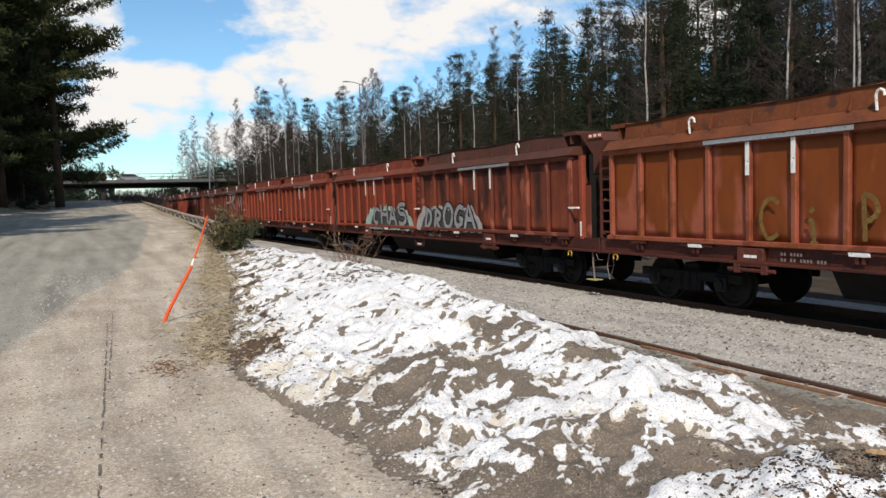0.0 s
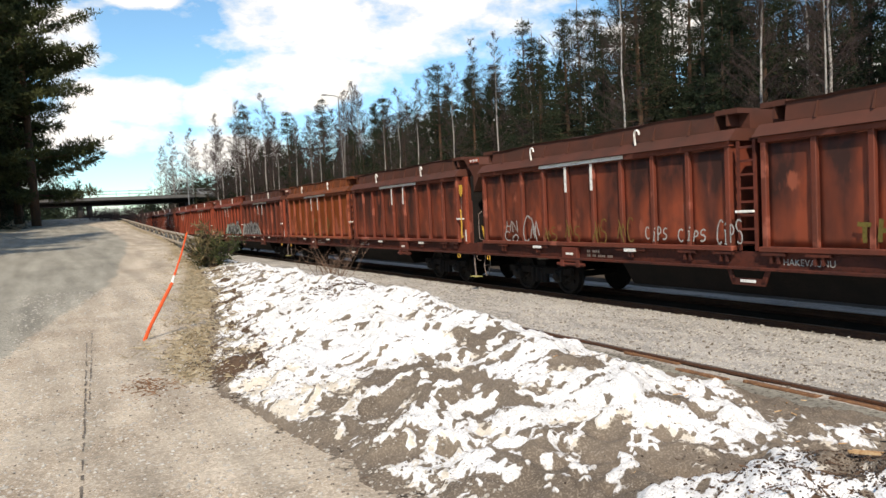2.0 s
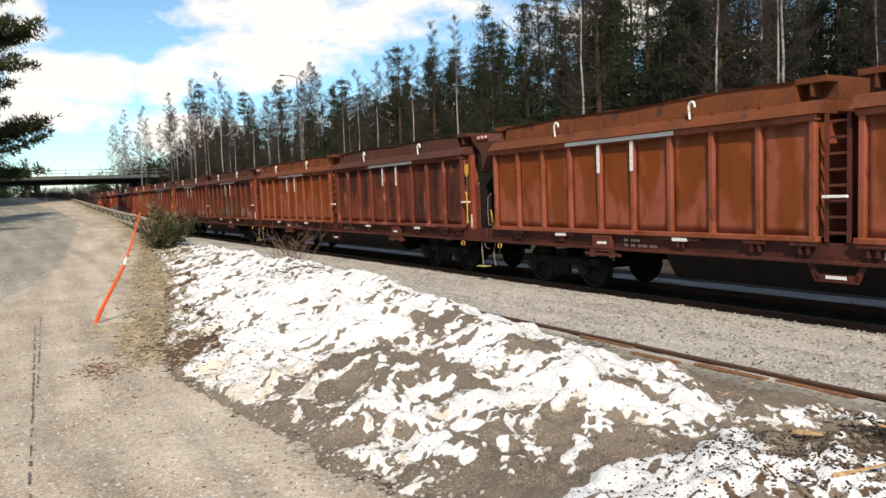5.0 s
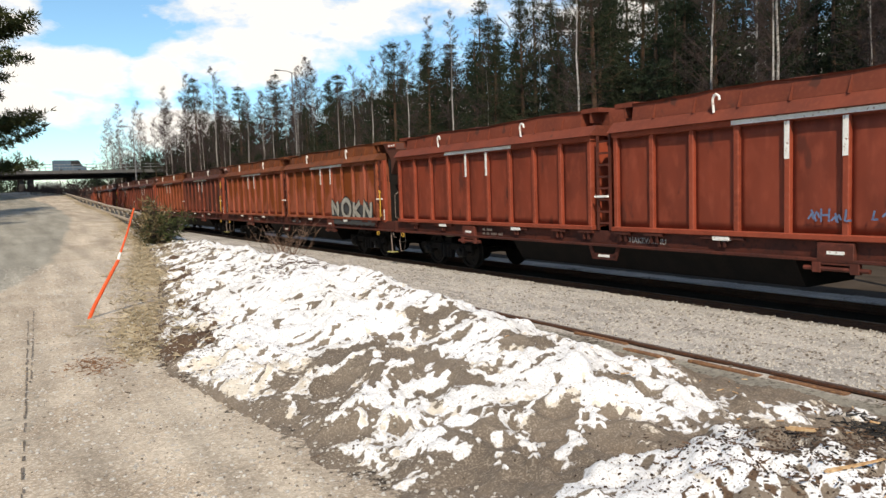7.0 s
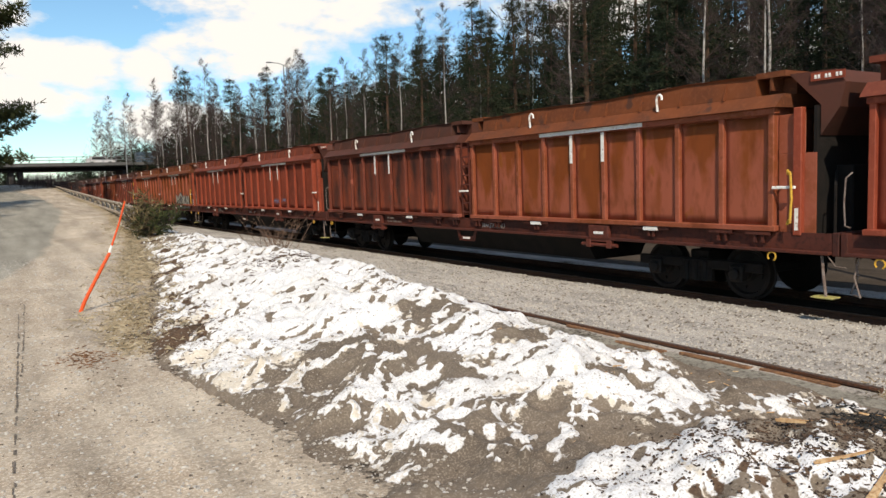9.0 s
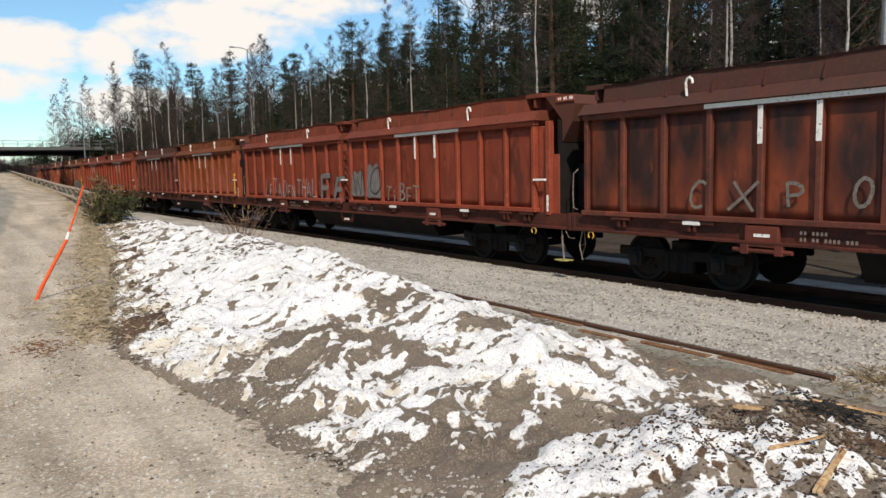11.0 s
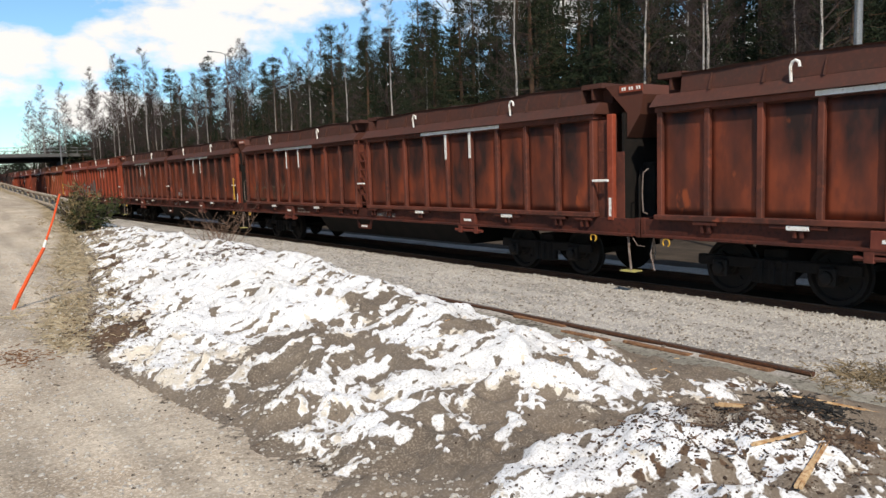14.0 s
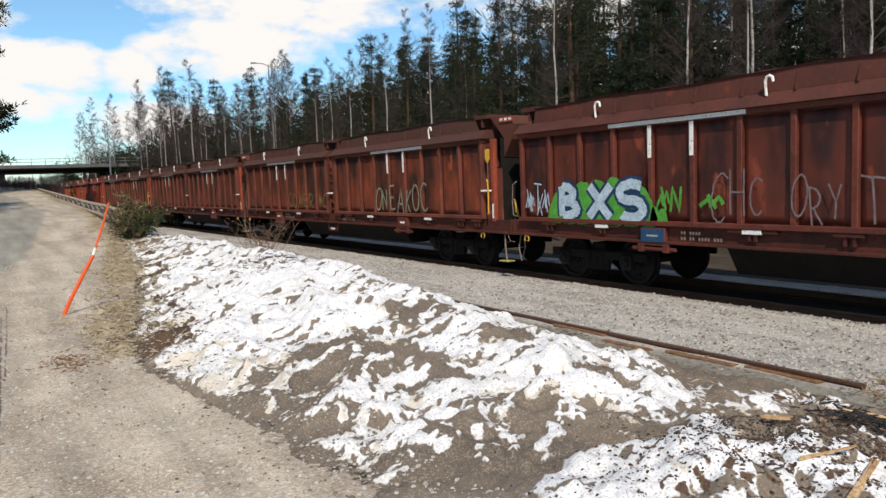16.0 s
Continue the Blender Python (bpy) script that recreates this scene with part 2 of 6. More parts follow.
M["rustwood"] = material("rustwood", (0.17, 0.085, 0.045), (0.10, 0.055, 0.034), 6, 0.9, (0.30, 0.16, 0.08), 30, 0.4, stretch=(3, 0.5, 3), jitter=9)
M["faded"] = material("faded", (0.24, 0.20, 0.18), (0.16, 0.12, 0.10), 9, 0.8, (0.10, 0.06, 0.05), 40, 0.05)
M["black"] = material("black", (0.02, 0.02, 0.02), (0.035, 0.033, 0.03), 8, 0.9, None, 40, 0.3)


# ---- mesh helpers ----
def mesh_of(name, bm, mat):
    me = bpy.data.meshes.new(name)
    bm.to_mesh(me)
    bm.free()
    for mm in (mat if isinstance(mat, (list, tuple)) else [mat]):
        me.materials.append(mm)
    return me


def piece(name, me, parent=None, m=None, label=""):
    """Links one mesh object, under a thing or part, at a pose in its space."""
    ob = new(name, me)
    ob.parent = parent
    if m is not None:
        ob.matrix_basis = m
    return tagged(ob, label)


def part(name, bm, mat, parent, label=""):
    return piece(name, mesh_of(name, bm, mat), parent, None, label)


def box(bm, x0, x1, y0, y1, z0, z1, bevel=0.0):
    g = bmesh.ops.create_cube(bm, size=1.0)
    vs = g["verts"]
    for v in vs:
        v.co = Vector((x0 + (v.co.x + 0.5) * (x1 - x0), y0 + (v.co.y + 0.5) * (y1 - y0), z0 + (v.co.z + 0.5) * (z1 - z0)))
    if bevel:
        es = list({e for v in vs for e in v.link_edges})
        bmesh.ops.bevel(bm, geom=es, offset=bevel, segments=1, affect="EDGES")
    return vs


def boxes(*args, bevel=0.0):
    bm = bmesh.new()
    for a in args:
        box(bm, *a, bevel=bevel)
    return bm


def tube(bm, pts, r, sides=6, r1=None):
    """A round bar along points, tapering from r to r1."""
    pts = [Vector(q) for q in pts]
    rings = []
    for i, q in enumerate(pts):
        d = (pts[min(i + 1, len(pts) - 1)] - pts[max(i - 1, 0)]).normalized()
        u = d.orthogonal().normalized()
        if i and rings:
            u = (last - d * last.dot(d)).normalized() if (last - d * last.dot(d)).length > 1e-4 else u
        last = u
        w = d.cross(u)
        rr = r if r1 is None else r + (r1 - r) * i / (len(pts) - 1)
        rings.append([bm.verts.new(q + (u * math.cos(a) + w * math.sin(a)) * rr) for a in [2 * math.pi * k / sides for k in range(sides)]])
    for a, b in zip(rings, rings[1:]):
        for k in range(sides):
            bm.faces.new((a[k], a[(k + 1) % sides], b[(k + 1) % sides], b[k]))
    bm.faces.new(rings[0][::-1])
    bm.faces.new(rings[-1])


def prism(bm, profile, y0, y1):
    """A profile of (x, z) drawn out along y."""
    a = [bm.verts.new((x, y0, z)) for x, z in profile]
    b = [bm.verts.new((x, y1, z)) for x, z in profile]
    n = len(profile)
    for i in range(n):
        bm.faces.new((a[i], a[(i + 1) % n], b[(i + 1) % n], b[i]))
    bm.faces.new(a[::-1])
    bm.faces.new(b)
    bmesh.ops.recalc_face_normals(bm, faces=bm.faces)


def smooth(me):
    me.polygons.foreach_set("use_smooth", [True] * len(me.polygons))
    return me


# ---- fields ----
def value_noise(x, y, seed):
    xi, yi = np.floor(x).astype(np.int64), np.floor(y).astype(np.int64)
    fx, fy = x - xi, y - yi
    fx, fy = fx * fx * (3 - 2 * fx), fy * fy * (3 - 2 * fy)

    def h(i, j):
        v = np.sin(i * 127.1 + j * 311.7 + seed * 74.7) * 43758.5453
        return v - np.floor(v)
    return (h(xi, yi) * (1 - fx) + h(xi + 1, yi) * fx) * (1 - fy) + (h(xi, yi + 1) * (1 - fx) + h(xi + 1, yi + 1) * fx) * fy


def fractal(x, y, scale, seed, octaves=4):
    s, a, t = 0.0, 1.0, 0.0
    for k in range(octaves):
        s = s + a * value_noise(x * scale * 2 ** k + 17 * k, y * scale * 2 ** k - 9 * k, seed + k)
        t, a = t + a, a * 0.5
    return s / t


def ramp(v, a, b):
    u = np.clip((v - a) / (b - a), 0, 1)
    return u * u * (3 - 2 * u)


RAIL = -0.66
TRACK_X, SIDING_X, GAUGE = 12.1, 6.86, 0.79
ROAD_Y = (-60, 10, 18, 22, 30, 40, 50, 62, 80, 110, 150, 400, 4000)
ROAD_Z = (-0.3, 0.0, 0.30, 0.48, 0.85, 1.15, 1.45, 2.0, 2.6, 2.4, 2.0, 2, 2)


def edge_x(y):
    """Where the road's shoulder ends and falls to the tracks."""
    return np.interp(y, (-30, 2, 4, 6, 9, 14, 20, 35, 60, 100, 400), (1.2, 1.3, 1.4, 1.4, 1.7, 2.6, 3.7, 4.7, 5.2, 3, 3))


def ground_z(x, y):
    road = np.interp(y, ROAD_Y, ROAD_Z) + 0.012 * np.clip(-x - 3, 0, 60) * ramp(y, 20, 70)
    road = road + 1.0 * ramp(-x, 1.5, 9) * ramp(y, 38, 62) + 0.5 * ramp(-x, 6, 14) * (1 - ramp(y, 38, 62))
    bed = RAIL - 0.17 + 0.12 * ramp(x, 5.0, 6.0) * (1 - ramp(x, 10.95, 11.25))
    e = edge_x(y)
    w = 3.2 + 0.02 * np.clip(y, 0, 100)
    s = ramp(x, e, e + w)
    return road * (1 - s) + bed * s


def heap_z(x, y):
    """The ploughed heap between road and siding: base height and share of the way up to its crest."""
    cx = 3.95 + 0.02 * (y - 8)
    top = np.interp(y, (2.4, 3.2, 3.7, 4.5, 5.5, 7, 9, 13, 19, 22, 24.5), (-0.3, -0.04, 0.11, 0.25, 0.31, 0.45, 0.56, 0.50, 0.48, 0.40, -0.2))
    left = np.interp(y, (3, 5, 7, 9, 14, 20, 25), (1.55, 1.5, 1.25, 1.5, 2.5, 3.3, 3.9))
    wide = np.interp(y, (3, 5.5, 8, 10, 25), (3.3, 3.1, 2.3, 2.2, 2.4))
    up = np.where(x < cx, np.clip((x - left) / (cx - left), 0, 1) ** 0.85, np.where(y < 8, np.clip(1 - (x - cx) / wide, 0, 1), 1 - ramp(x, cx, cx + wide)))
    up = up * ramp(y, -0.3, 1.5)
    low = np.where(x < cx, ground_z(left, y), RAIL - 0.04 - 0.15 * ramp(y, 7.5, 10))
    z = low + (top - low) * up
    hill = np.exp(-(((x - 3.2) / 1.42) ** 2 + ((y - 1.95) / 1.04) ** 2) ** 1.6)
    z = z + (np.maximum(z, 0.20) - z) * hill
    knoll = np.exp(-(((x - 5.95) / 0.55) ** 2 + ((y - 3.6) / 0.36) ** 2) ** 1.5)
    z = z + (np.maximum(z, -0.48) - z) * knoll
    return z, np.maximum(up, np.maximum(hill, knoll)), np.maximum(hill, knoll)



# ---- ground, heap, tracks ----
def spread(fine0, fine1, step, lo, hi, grow=1.09):
    v = list(np.arange(fine0, fine1, step))
    s, q = step, v[-1]
    while q < hi:
        s *= grow
        q += s
        v.append(q)
    s, q = step, v[0]
    while q > lo:
        s *= grow
        q -= s
        v.insert(0, q)
    return np.array(v)


def sheet(name, xs, ys, zf, mat, masks):
    gx, gy = np.meshgrid(xs, ys)
    z = zf(gx, gy)
    nx, ny = len(xs), len(ys)
    co = np.stack([gx, gy, z], -1).reshape(-1, 3)
    i = (np.arange(ny - 1)[:, None] * nx + np.arange(nx - 1)).ravel()
    fs = np.stack([i, i + 1, i + nx + 1, i + nx], -1)
    me = bpy.data.meshes.new(name)
    me.vertices.add(len(co))
    me.vertices.foreach_set("co", co.ravel())
    me.loops.add(fs.size)
    me.loops.foreach_set("vertex_index", fs.ravel())
    me.polygons.add(len(fs))
    me.polygons.foreach_set("loop_start", np.arange(0, fs.size, 4))
    me.polygons.foreach_set("loop_total", np.full(len(fs), 4))
    me.update(calc_edges=True)
    at = me.color_attributes.new("zone", "FLOAT_COLOR", "POINT")
    at.data.foreach_set("color", masks(gx, gy, z).reshape(-1))
    me.materials.append(mat)
    smooth(me)
    return new(name, me)


def zone_material(name, cols, rough=0.95, stony=1.0, beyond=None, ragged=0.62):
    """A base surface and three others laid over it where the zone attribute says, with ragged edges."""
    m = bpy.data.materials.new(name)
    m.use_nodes = True
    n, l = m.node_tree.nodes, m.node_tree.links
    bs = n["Principled BSDF"]
    at, co = n.new("ShaderNodeAttribute"), n.new("ShaderNodeTexCoord")
    at.attribute_name = "zone"
    sep = n.new("ShaderNodeSeparateColor")
    l.new(at.outputs["Color"], sep.inputs[0])

    def noise_of(scale, detail=5):
        t = n.new("ShaderNodeTexNoise")
        t.inputs["Scale"].default_value, t.inputs["Detail"].default_value = scale, detail
        l.new(co.outputs["Object"], t.inputs["Vector"])
        return t.outputs["Fac"]

    coarse, fine, grain = noise_of(1.3), noise_of(16), noise_of(70, 3)
    vor = n.new("ShaderNodeTexVoronoi")
    vor.inputs["Scale"].default_value = 28
    l.new(co.outputs["Object"], vor.inputs["Vector"])

    stones = n.new("ShaderNodeTexVoronoi")
    stones.inputs["Scale"].default_value = 42
    l.new(co.outputs["Object"], stones.inputs["Vector"])
    tint, tone = n.new("ShaderNodeSeparateColor"), n.new("ShaderNodeMapRange")
    l.new(stones.outputs["Color"], tint.inputs[0])
    l.new(tint.outputs[0], tone.inputs[0])
    tone.inputs["To Min"].default_value, tone.inputs["To Max"].default_value = 1 - 0.22 * stony, 1 + 0.16 * stony
    lanes = n.new("ShaderNodeMapping")
    lanes.inputs["Scale"].default_value = (1.0, 0.13, 1.0) if stony > 0.5 else (1, 1, 1)
    lane_noise = n.new("ShaderNodeTexNoise")
    lane_noise.inputs["Scale"].default_value, lane_noise.inputs["Detail"].default_value = (2.6, 6) if stony > 0.5 else (4.5, 6)
    l.new(co.outputs["Object"], lanes.inputs["Vector"])
    l.new(lanes.outputs[0], lane_noise.inputs["Vector"])
    streak = lane_noise.outputs["Fac"]
    wash = n.new("ShaderNodeMapRange")
    l.new(streak, wash.inputs[0])
    wash.inputs["From Min"].default_value, wash.inputs["From Max"].default_value = 0.3, 0.7
    wash.inputs["To Min"].default_value, wash.inputs["To Max"].default_value = 1 - 0.28 * stony, 1 + 0.2 * stony
    both = n.new("ShaderNodeMath")
    both.operation = "MULTIPLY"
    l.new(tone.outputs[0], both.inputs[0])
    l.new(wash.outputs[0], both.inputs[1])

    def surface(a, b, c):
        r, r2, mx = n.new("ShaderNodeValToRGB"), n.new("ShaderNodeValToRGB"), n.new("ShaderNodeMix")
        r.color_ramp.elements[0].position, r.color_ramp.elements[1].position = 0.35, 0.65
        r.color_ramp.elements[0].color, r.color_ramp.elements[1].color = rgb(*a), rgb(*b)
        r2.color_ramp.elements[0].position, r2.color_ramp.elements[1].position = 0.50, 0.66
        mx.data_type = "RGBA"
        l.new(coarse, r.inputs[0])
        l.new(grain, r2.inputs[0])
        l.new(r2.outputs["Color"], mx.inputs[0])
        l.new(r.outputs["Color"], mx.inputs[6])
        mx.inputs[7].default_value = rgb(*c)
        return mx.outputs[2]

    cur = surface(*cols[0])
    if beyond:
        # another stone past the siding
        sx, rx, mb = n.new("ShaderNodeSeparateXYZ"), n.new("ShaderNodeMapRange"), n.new("ShaderNodeMix")
        l.new(co.outputs["Object"], sx.inputs[0])
        l.new(sx.outputs["X"], rx.inputs[0])
        rx.inputs["From Min"].default_value, rx.inputs["From Max"].default_value = 6.6, 7.8
        mb.data_type = "RGBA"
        l.new(rx.outputs[0], mb.inputs[0])
        l.new(cur, mb.inputs[6])
        l.new(surface(*beyond), mb.inputs[7])
        cur = mb.outputs[2]
    for k, name_c in enumerate(("Red", "Green", "Blue")):
        if k + 1 >= len(cols):
            break
        add, rr, mx = n.new("ShaderNodeMath"), n.new("ShaderNodeValToRGB"), n.new("ShaderNodeMix")
        add.operation = "MULTIPLY_ADD"
        l.new(fine, add.inputs[0])
        add.inputs[1].default_value = ragged
        frayed = n.new("ShaderNodeMath")
        frayed.operation, frayed.inputs[1].default_value = "MULTIPLY_ADD", 0.30
        l.new(grain, frayed.inputs[0])
        l.new(sep.outputs[name_c], frayed.inputs[2])
        l.new(frayed.outputs[0], add.inputs[2])
        mid = 0.93 + (ragged - 0.62) * 0.5
        rr.color_ramp.elements[0].position, rr.color_ramp.elements[1].position = (mid - 0.06) / 1.5, (mid + 0.06) / 1.5
        part_of = n.new("ShaderNodeMath")
        part_of.operation, part_of.inputs[1].default_value = "DIVIDE", 1.5
        l.new(add.outputs[0], part_of.inputs[0])
        l.new(part_of.outputs[0], rr.inputs[0])
        mx.data_type = "RGBA"
        l.new(rr.outputs["Color"], mx.inputs[0])
        l.new(cur, mx.inputs[6])
        l.new(surface(*cols[k + 1]), mx.inputs[7])
        cur = mx.outputs[2]
    scaled = n.new("ShaderNodeVectorMath")
    scaled.operation = "SCALE"
    l.new(cur, scaled.inputs[0])
    l.new(both.outputs[0], scaled.inputs["Scale"])
    l.new(scaled.outputs[0], bs.inputs["Base Color"])
    bs.inputs["Roughness"].default_value = rough
    bs.inputs["Specular IOR Level"].default_value = 0.2
    hm = n.new("ShaderNodeMath")
    hm.operation = "MULTIPLY_ADD"
    hm.inputs[1].default_value = stony
    l.new(grain, hm.inputs[2])
    l.new(vor.outputs["Distance"], hm.inputs[0])
    bp = n.new("ShaderNodeBump")
    bp.inputs["Strength"].default_value, bp.inputs["Distance"].default_value = 0.30, 0.008
    l.new(hm.outputs[0], bp.inputs["Height"])
    l.new(bp.outputs[0], bs.inputs["Normal"])
    return m


def ground_height(x, y):
    z = ground_z(x, y)
    near = np.exp(-((x - 3) ** 2 + (y - 8) ** 2) / 900)
    rough = (fractal(x, y, 1.4, 3) - 0.5) * 0.05 + (fractal(x, y, 9, 5, 3) - 0.5) * 0.010
    paved = ramp(edge_x(y) - 1.0 - x, 0, 1.2)
    z = z + rough * near * (1 - 0.75 * paved)
    forest = ramp(x, 17, 30)
    z = z + forest * (fractal(x, y, 0.12, 8) - 0.4) * 1.2
    return z


def ground_masks(x, y, z):
    e = edge_x(y)
    n1 = fractal(x, y, 0.5, 21) - 0.5
    side = x - np.interp(y, (-20, 4, 9.7, 13.3, 18, 31.7, 50, 72, 120), (-3.2, -2.0, -0.75, -0.07, 1.12, 2.74, 3.1, 0.9, 0.9))
    road = ramp(0.4 * n1 - side, -0.5, 0.6)
    swept = ramp(fractal(2.6 * side, 0.16 * y, 1.3, 91), 0.48, 0.60) * (1 - ramp(side, 1.2, 2.6))
    worn = ramp(fractal(1.3 * x, 0.35 * y, 1.3, 93), 0.50, 0.60) * (1 - ramp(y, 7, 11)) * (1 - ramp(x, 0.2, 1.0))
    road = np.maximum(road, np.maximum(0.30 * swept, 0.42 * worn))
    grass = ramp(x, e - 1.1, e - 0.4) * (1 - ramp(x, e + 2.0, e + 3.2)) * ramp(y, 6.0, 8.5)
    grass = np.maximum(grass * (0.55 + 0.6 * n1), np.maximum(ramp(-x, 8, 11), ramp(-x - 0.5 * n1, 1.2, 2.2) * ramp(y, 50, 54)))
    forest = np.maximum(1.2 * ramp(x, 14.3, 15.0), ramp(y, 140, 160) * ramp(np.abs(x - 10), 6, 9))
    soil_and_shade = np.maximum(forest, ramp(x, e - 0.3, e + 0.5) * (1 - ramp(x, 6.9, 7.5)) * (0.25 + 0.30 * ramp(y, 8, 12) + 0.8 * n1))
    soil_and_shade = np.maximum(soil_and_shade, (0.40 + 0.35 * n1) * ramp(x + 0.3 * n1, e + 0.4, e + 1.2) * (1 - ramp(x, 7.5, 8.0)) * (1 - ramp(y, 16, 24)))
    road = np.maximum(road, 0.95 * ramp(x + 0.3 * n1, e + 0.4, e + 1.2) * (1 - ramp(x, 7.3, 7.6)) * (1 - ramp(y, 9, 14)))
    foot = np.interp(y, (2.5, 3.8, 4.7, 6.1, 7.3, 8.2, 13), (1.75, 1.5, 1.35, 1.28, 1.05, 1.43, 2.4)) + 0.35 * (fractal(x, y, 2.4, 95) - 0.5)
    soil_and_shade = np.maximum(soil_and_shade, 0.5 * ramp(x, foot - 0.1, foot + 0.2) * (1 - ramp(x, foot + 0.6, foot + 1.0)) * (1 - ramp(y, 11, 14)))
    # oily track bed; this band also paints in the shade under the wagons
    soil_and_shade = np.maximum(soil_and_shade, 0.95 * np.exp(-((x - 12.5 + 0.5 * (fractal(x, y, 1.6, 97) - 0.5)) / 1.45) ** 6))
    return np.stack([road * 0.9, grass, soil_and_shade, 1 + 0 * x], -1)


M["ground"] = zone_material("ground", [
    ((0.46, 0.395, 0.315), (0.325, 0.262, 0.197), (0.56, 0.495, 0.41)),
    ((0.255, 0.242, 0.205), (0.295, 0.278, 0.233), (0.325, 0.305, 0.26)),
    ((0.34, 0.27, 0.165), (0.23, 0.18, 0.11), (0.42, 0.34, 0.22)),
    # dark soil, coloured deeper for the shade under train and trees
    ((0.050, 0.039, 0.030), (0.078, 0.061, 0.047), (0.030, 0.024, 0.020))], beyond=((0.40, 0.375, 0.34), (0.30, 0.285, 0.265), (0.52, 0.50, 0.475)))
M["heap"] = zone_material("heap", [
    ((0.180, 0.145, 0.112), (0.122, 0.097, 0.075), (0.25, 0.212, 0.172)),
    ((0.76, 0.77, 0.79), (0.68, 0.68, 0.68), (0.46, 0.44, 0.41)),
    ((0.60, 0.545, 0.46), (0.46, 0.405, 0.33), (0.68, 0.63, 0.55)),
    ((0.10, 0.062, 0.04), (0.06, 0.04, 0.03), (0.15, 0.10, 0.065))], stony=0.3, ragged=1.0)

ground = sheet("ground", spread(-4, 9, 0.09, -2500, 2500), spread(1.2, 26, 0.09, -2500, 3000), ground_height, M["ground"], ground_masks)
tagged(ground, "pale gravel road shoulder, worn asphalt and dry verge", "ground", kind="structure")


def snow_lobes(x, y):
    """Where the snow lies thick on the heap (+) and where it has thawed through to the grit (-)."""
    s = 0.0 * x
    c, q = math.cos(radians(28)), math.sin(radians(28))
    for cx, cy, ru, rv, k in ((2.77, 5.46, 0.45, 0.74, -1), (2.33, 5.65, 0.27, 0.3, -1), (2.02, 4.87, 0.45, 0.55, -1.1), (1.75, 4.5, 0.36, 0.4, -1), (3.59, 6.04, 0.23, 0.29, -1), (2.67, 3.93, 0.12, 0.26, -1), (3.21, 3.62, 0.26, 0.28, -1),
                              (2.26, 3.55, 0.36, 0.16, -1), (3.02, 3.52, 0.17, 0.12, -1), (1.65, 5.12, 0.24, 0.5, -0.8), (1.45, 6.1, 0.16, 0.5, -0.5), (2.9, 5.0, 0.3, 0.22, -0.7), (2.5, 8.4, 1.05, 2.4, 1.5), (2.28, 4.24, 0.19, 0.43, 1), (1.87, 3.95, 0.22, 0.15, 1), (3.18, 5.01, 0.24, 0.43, 1),
                              (3.5, 4.42, 0.40, 0.5, 1), (3.51, 3.9, 0.22, 0.21, 1), (3.93, 3.59, 0.34, 0.23, 1.2), (2.68, 4.13, 0.14, 0.19, 0.9)):
        u, v = (x - cx) * c - (y - cy) * q, (x - cx) * q + (y - cy) * c
        s = s + k * np.exp(-((u / ru) ** 2 + (v / rv) ** 2) ** 1.4)
    return np.clip(s, -1.1, 1.4)


def heap_fields(x, y):
    g = ground_z(x, y)
    base, up, hill = heap_z(x, y)
    wx, wy = x + 0.8 * (fractal(x, y, 1.5, 33, 5) - 0.5), y + 0.8 * (fractal(x, y, 1.5, 38, 5) - 0.5)
    u, v = wx * 0.9 + wy * 0.43, -wx * 0.43 + wy * 0.9
    pat = 0.40 * fractal(u * 0.6, v * 1.5, 2.2, 43, 5) + 0.38 * fractal(u * 0.6, v * 1.4, 4.6, 47, 5) + 0.24 * fractal(u * 0.7, v * 1.3, 12.0, 49, 3) + 0.14 * fractal(u, v, 22.0, 50, 3) - 0.08
    amount = 0.035 * ramp(y, 3.3, 4.0) + 0.095 * ramp(y + 0.15 * (x - 3), 5.8, 7.6) + 0.035 * ramp(up, 0.3, 0.8) - 0.03 * ramp(0.35 - up, 0, 0.3) - 0.05 * ramp(y, 17, 24)
    amount = amount * 0.6 + 0.140 * snow_lobes(x + 0.25 * (pat - 0.5), y + 0.5 * (fractal(x, y, 3.0, 35, 3) - 0.5))
    snow = ramp(pat + amount, 0.385, 0.665) * ramp(up + 0.35 * (pat - 0.5), 0.03, 0.12) * (1 - ramp(x, 4.9, 5.6) * (1 - hill)) * ramp(y + 0.5 * (pat - 0.5) + 0.22 * (x - 3), 3.15, 3.75)
    close = ramp(pat + 0.14 - 0.27 * ramp(x + 0.5 * (pat - 0.5), 3.15, 3.9), 0.38, 0.62) * ramp(hill, 0.25, 0.45)
    snow = np.maximum(snow, close)
    bits = ramp(fractal(u * 0.8, v * 1.3, 7.0, 99), 0.60, 0.67) * ramp(y, 2.9, 3.4) * (1 - ramp(y, 6, 7.5)) * ramp(up, 0.08, 0.2) * (1 - ramp(x, 4.6, 5.2))
    specks = ramp(fractal(u * 0.55, v * 1.7, 8.5, 98), 0.585, 0.66)
    snow = np.maximum(snow * (1 - 0.8 * specks), 0.85 * bits)
    return g, base, up, hill, snow


def u_of(x, y):
    return 0.55 * (x * 0.9 + y * 0.43)


def v_of(x, y):
    return 1.4 * (y * 0.9 - x * 0.43)


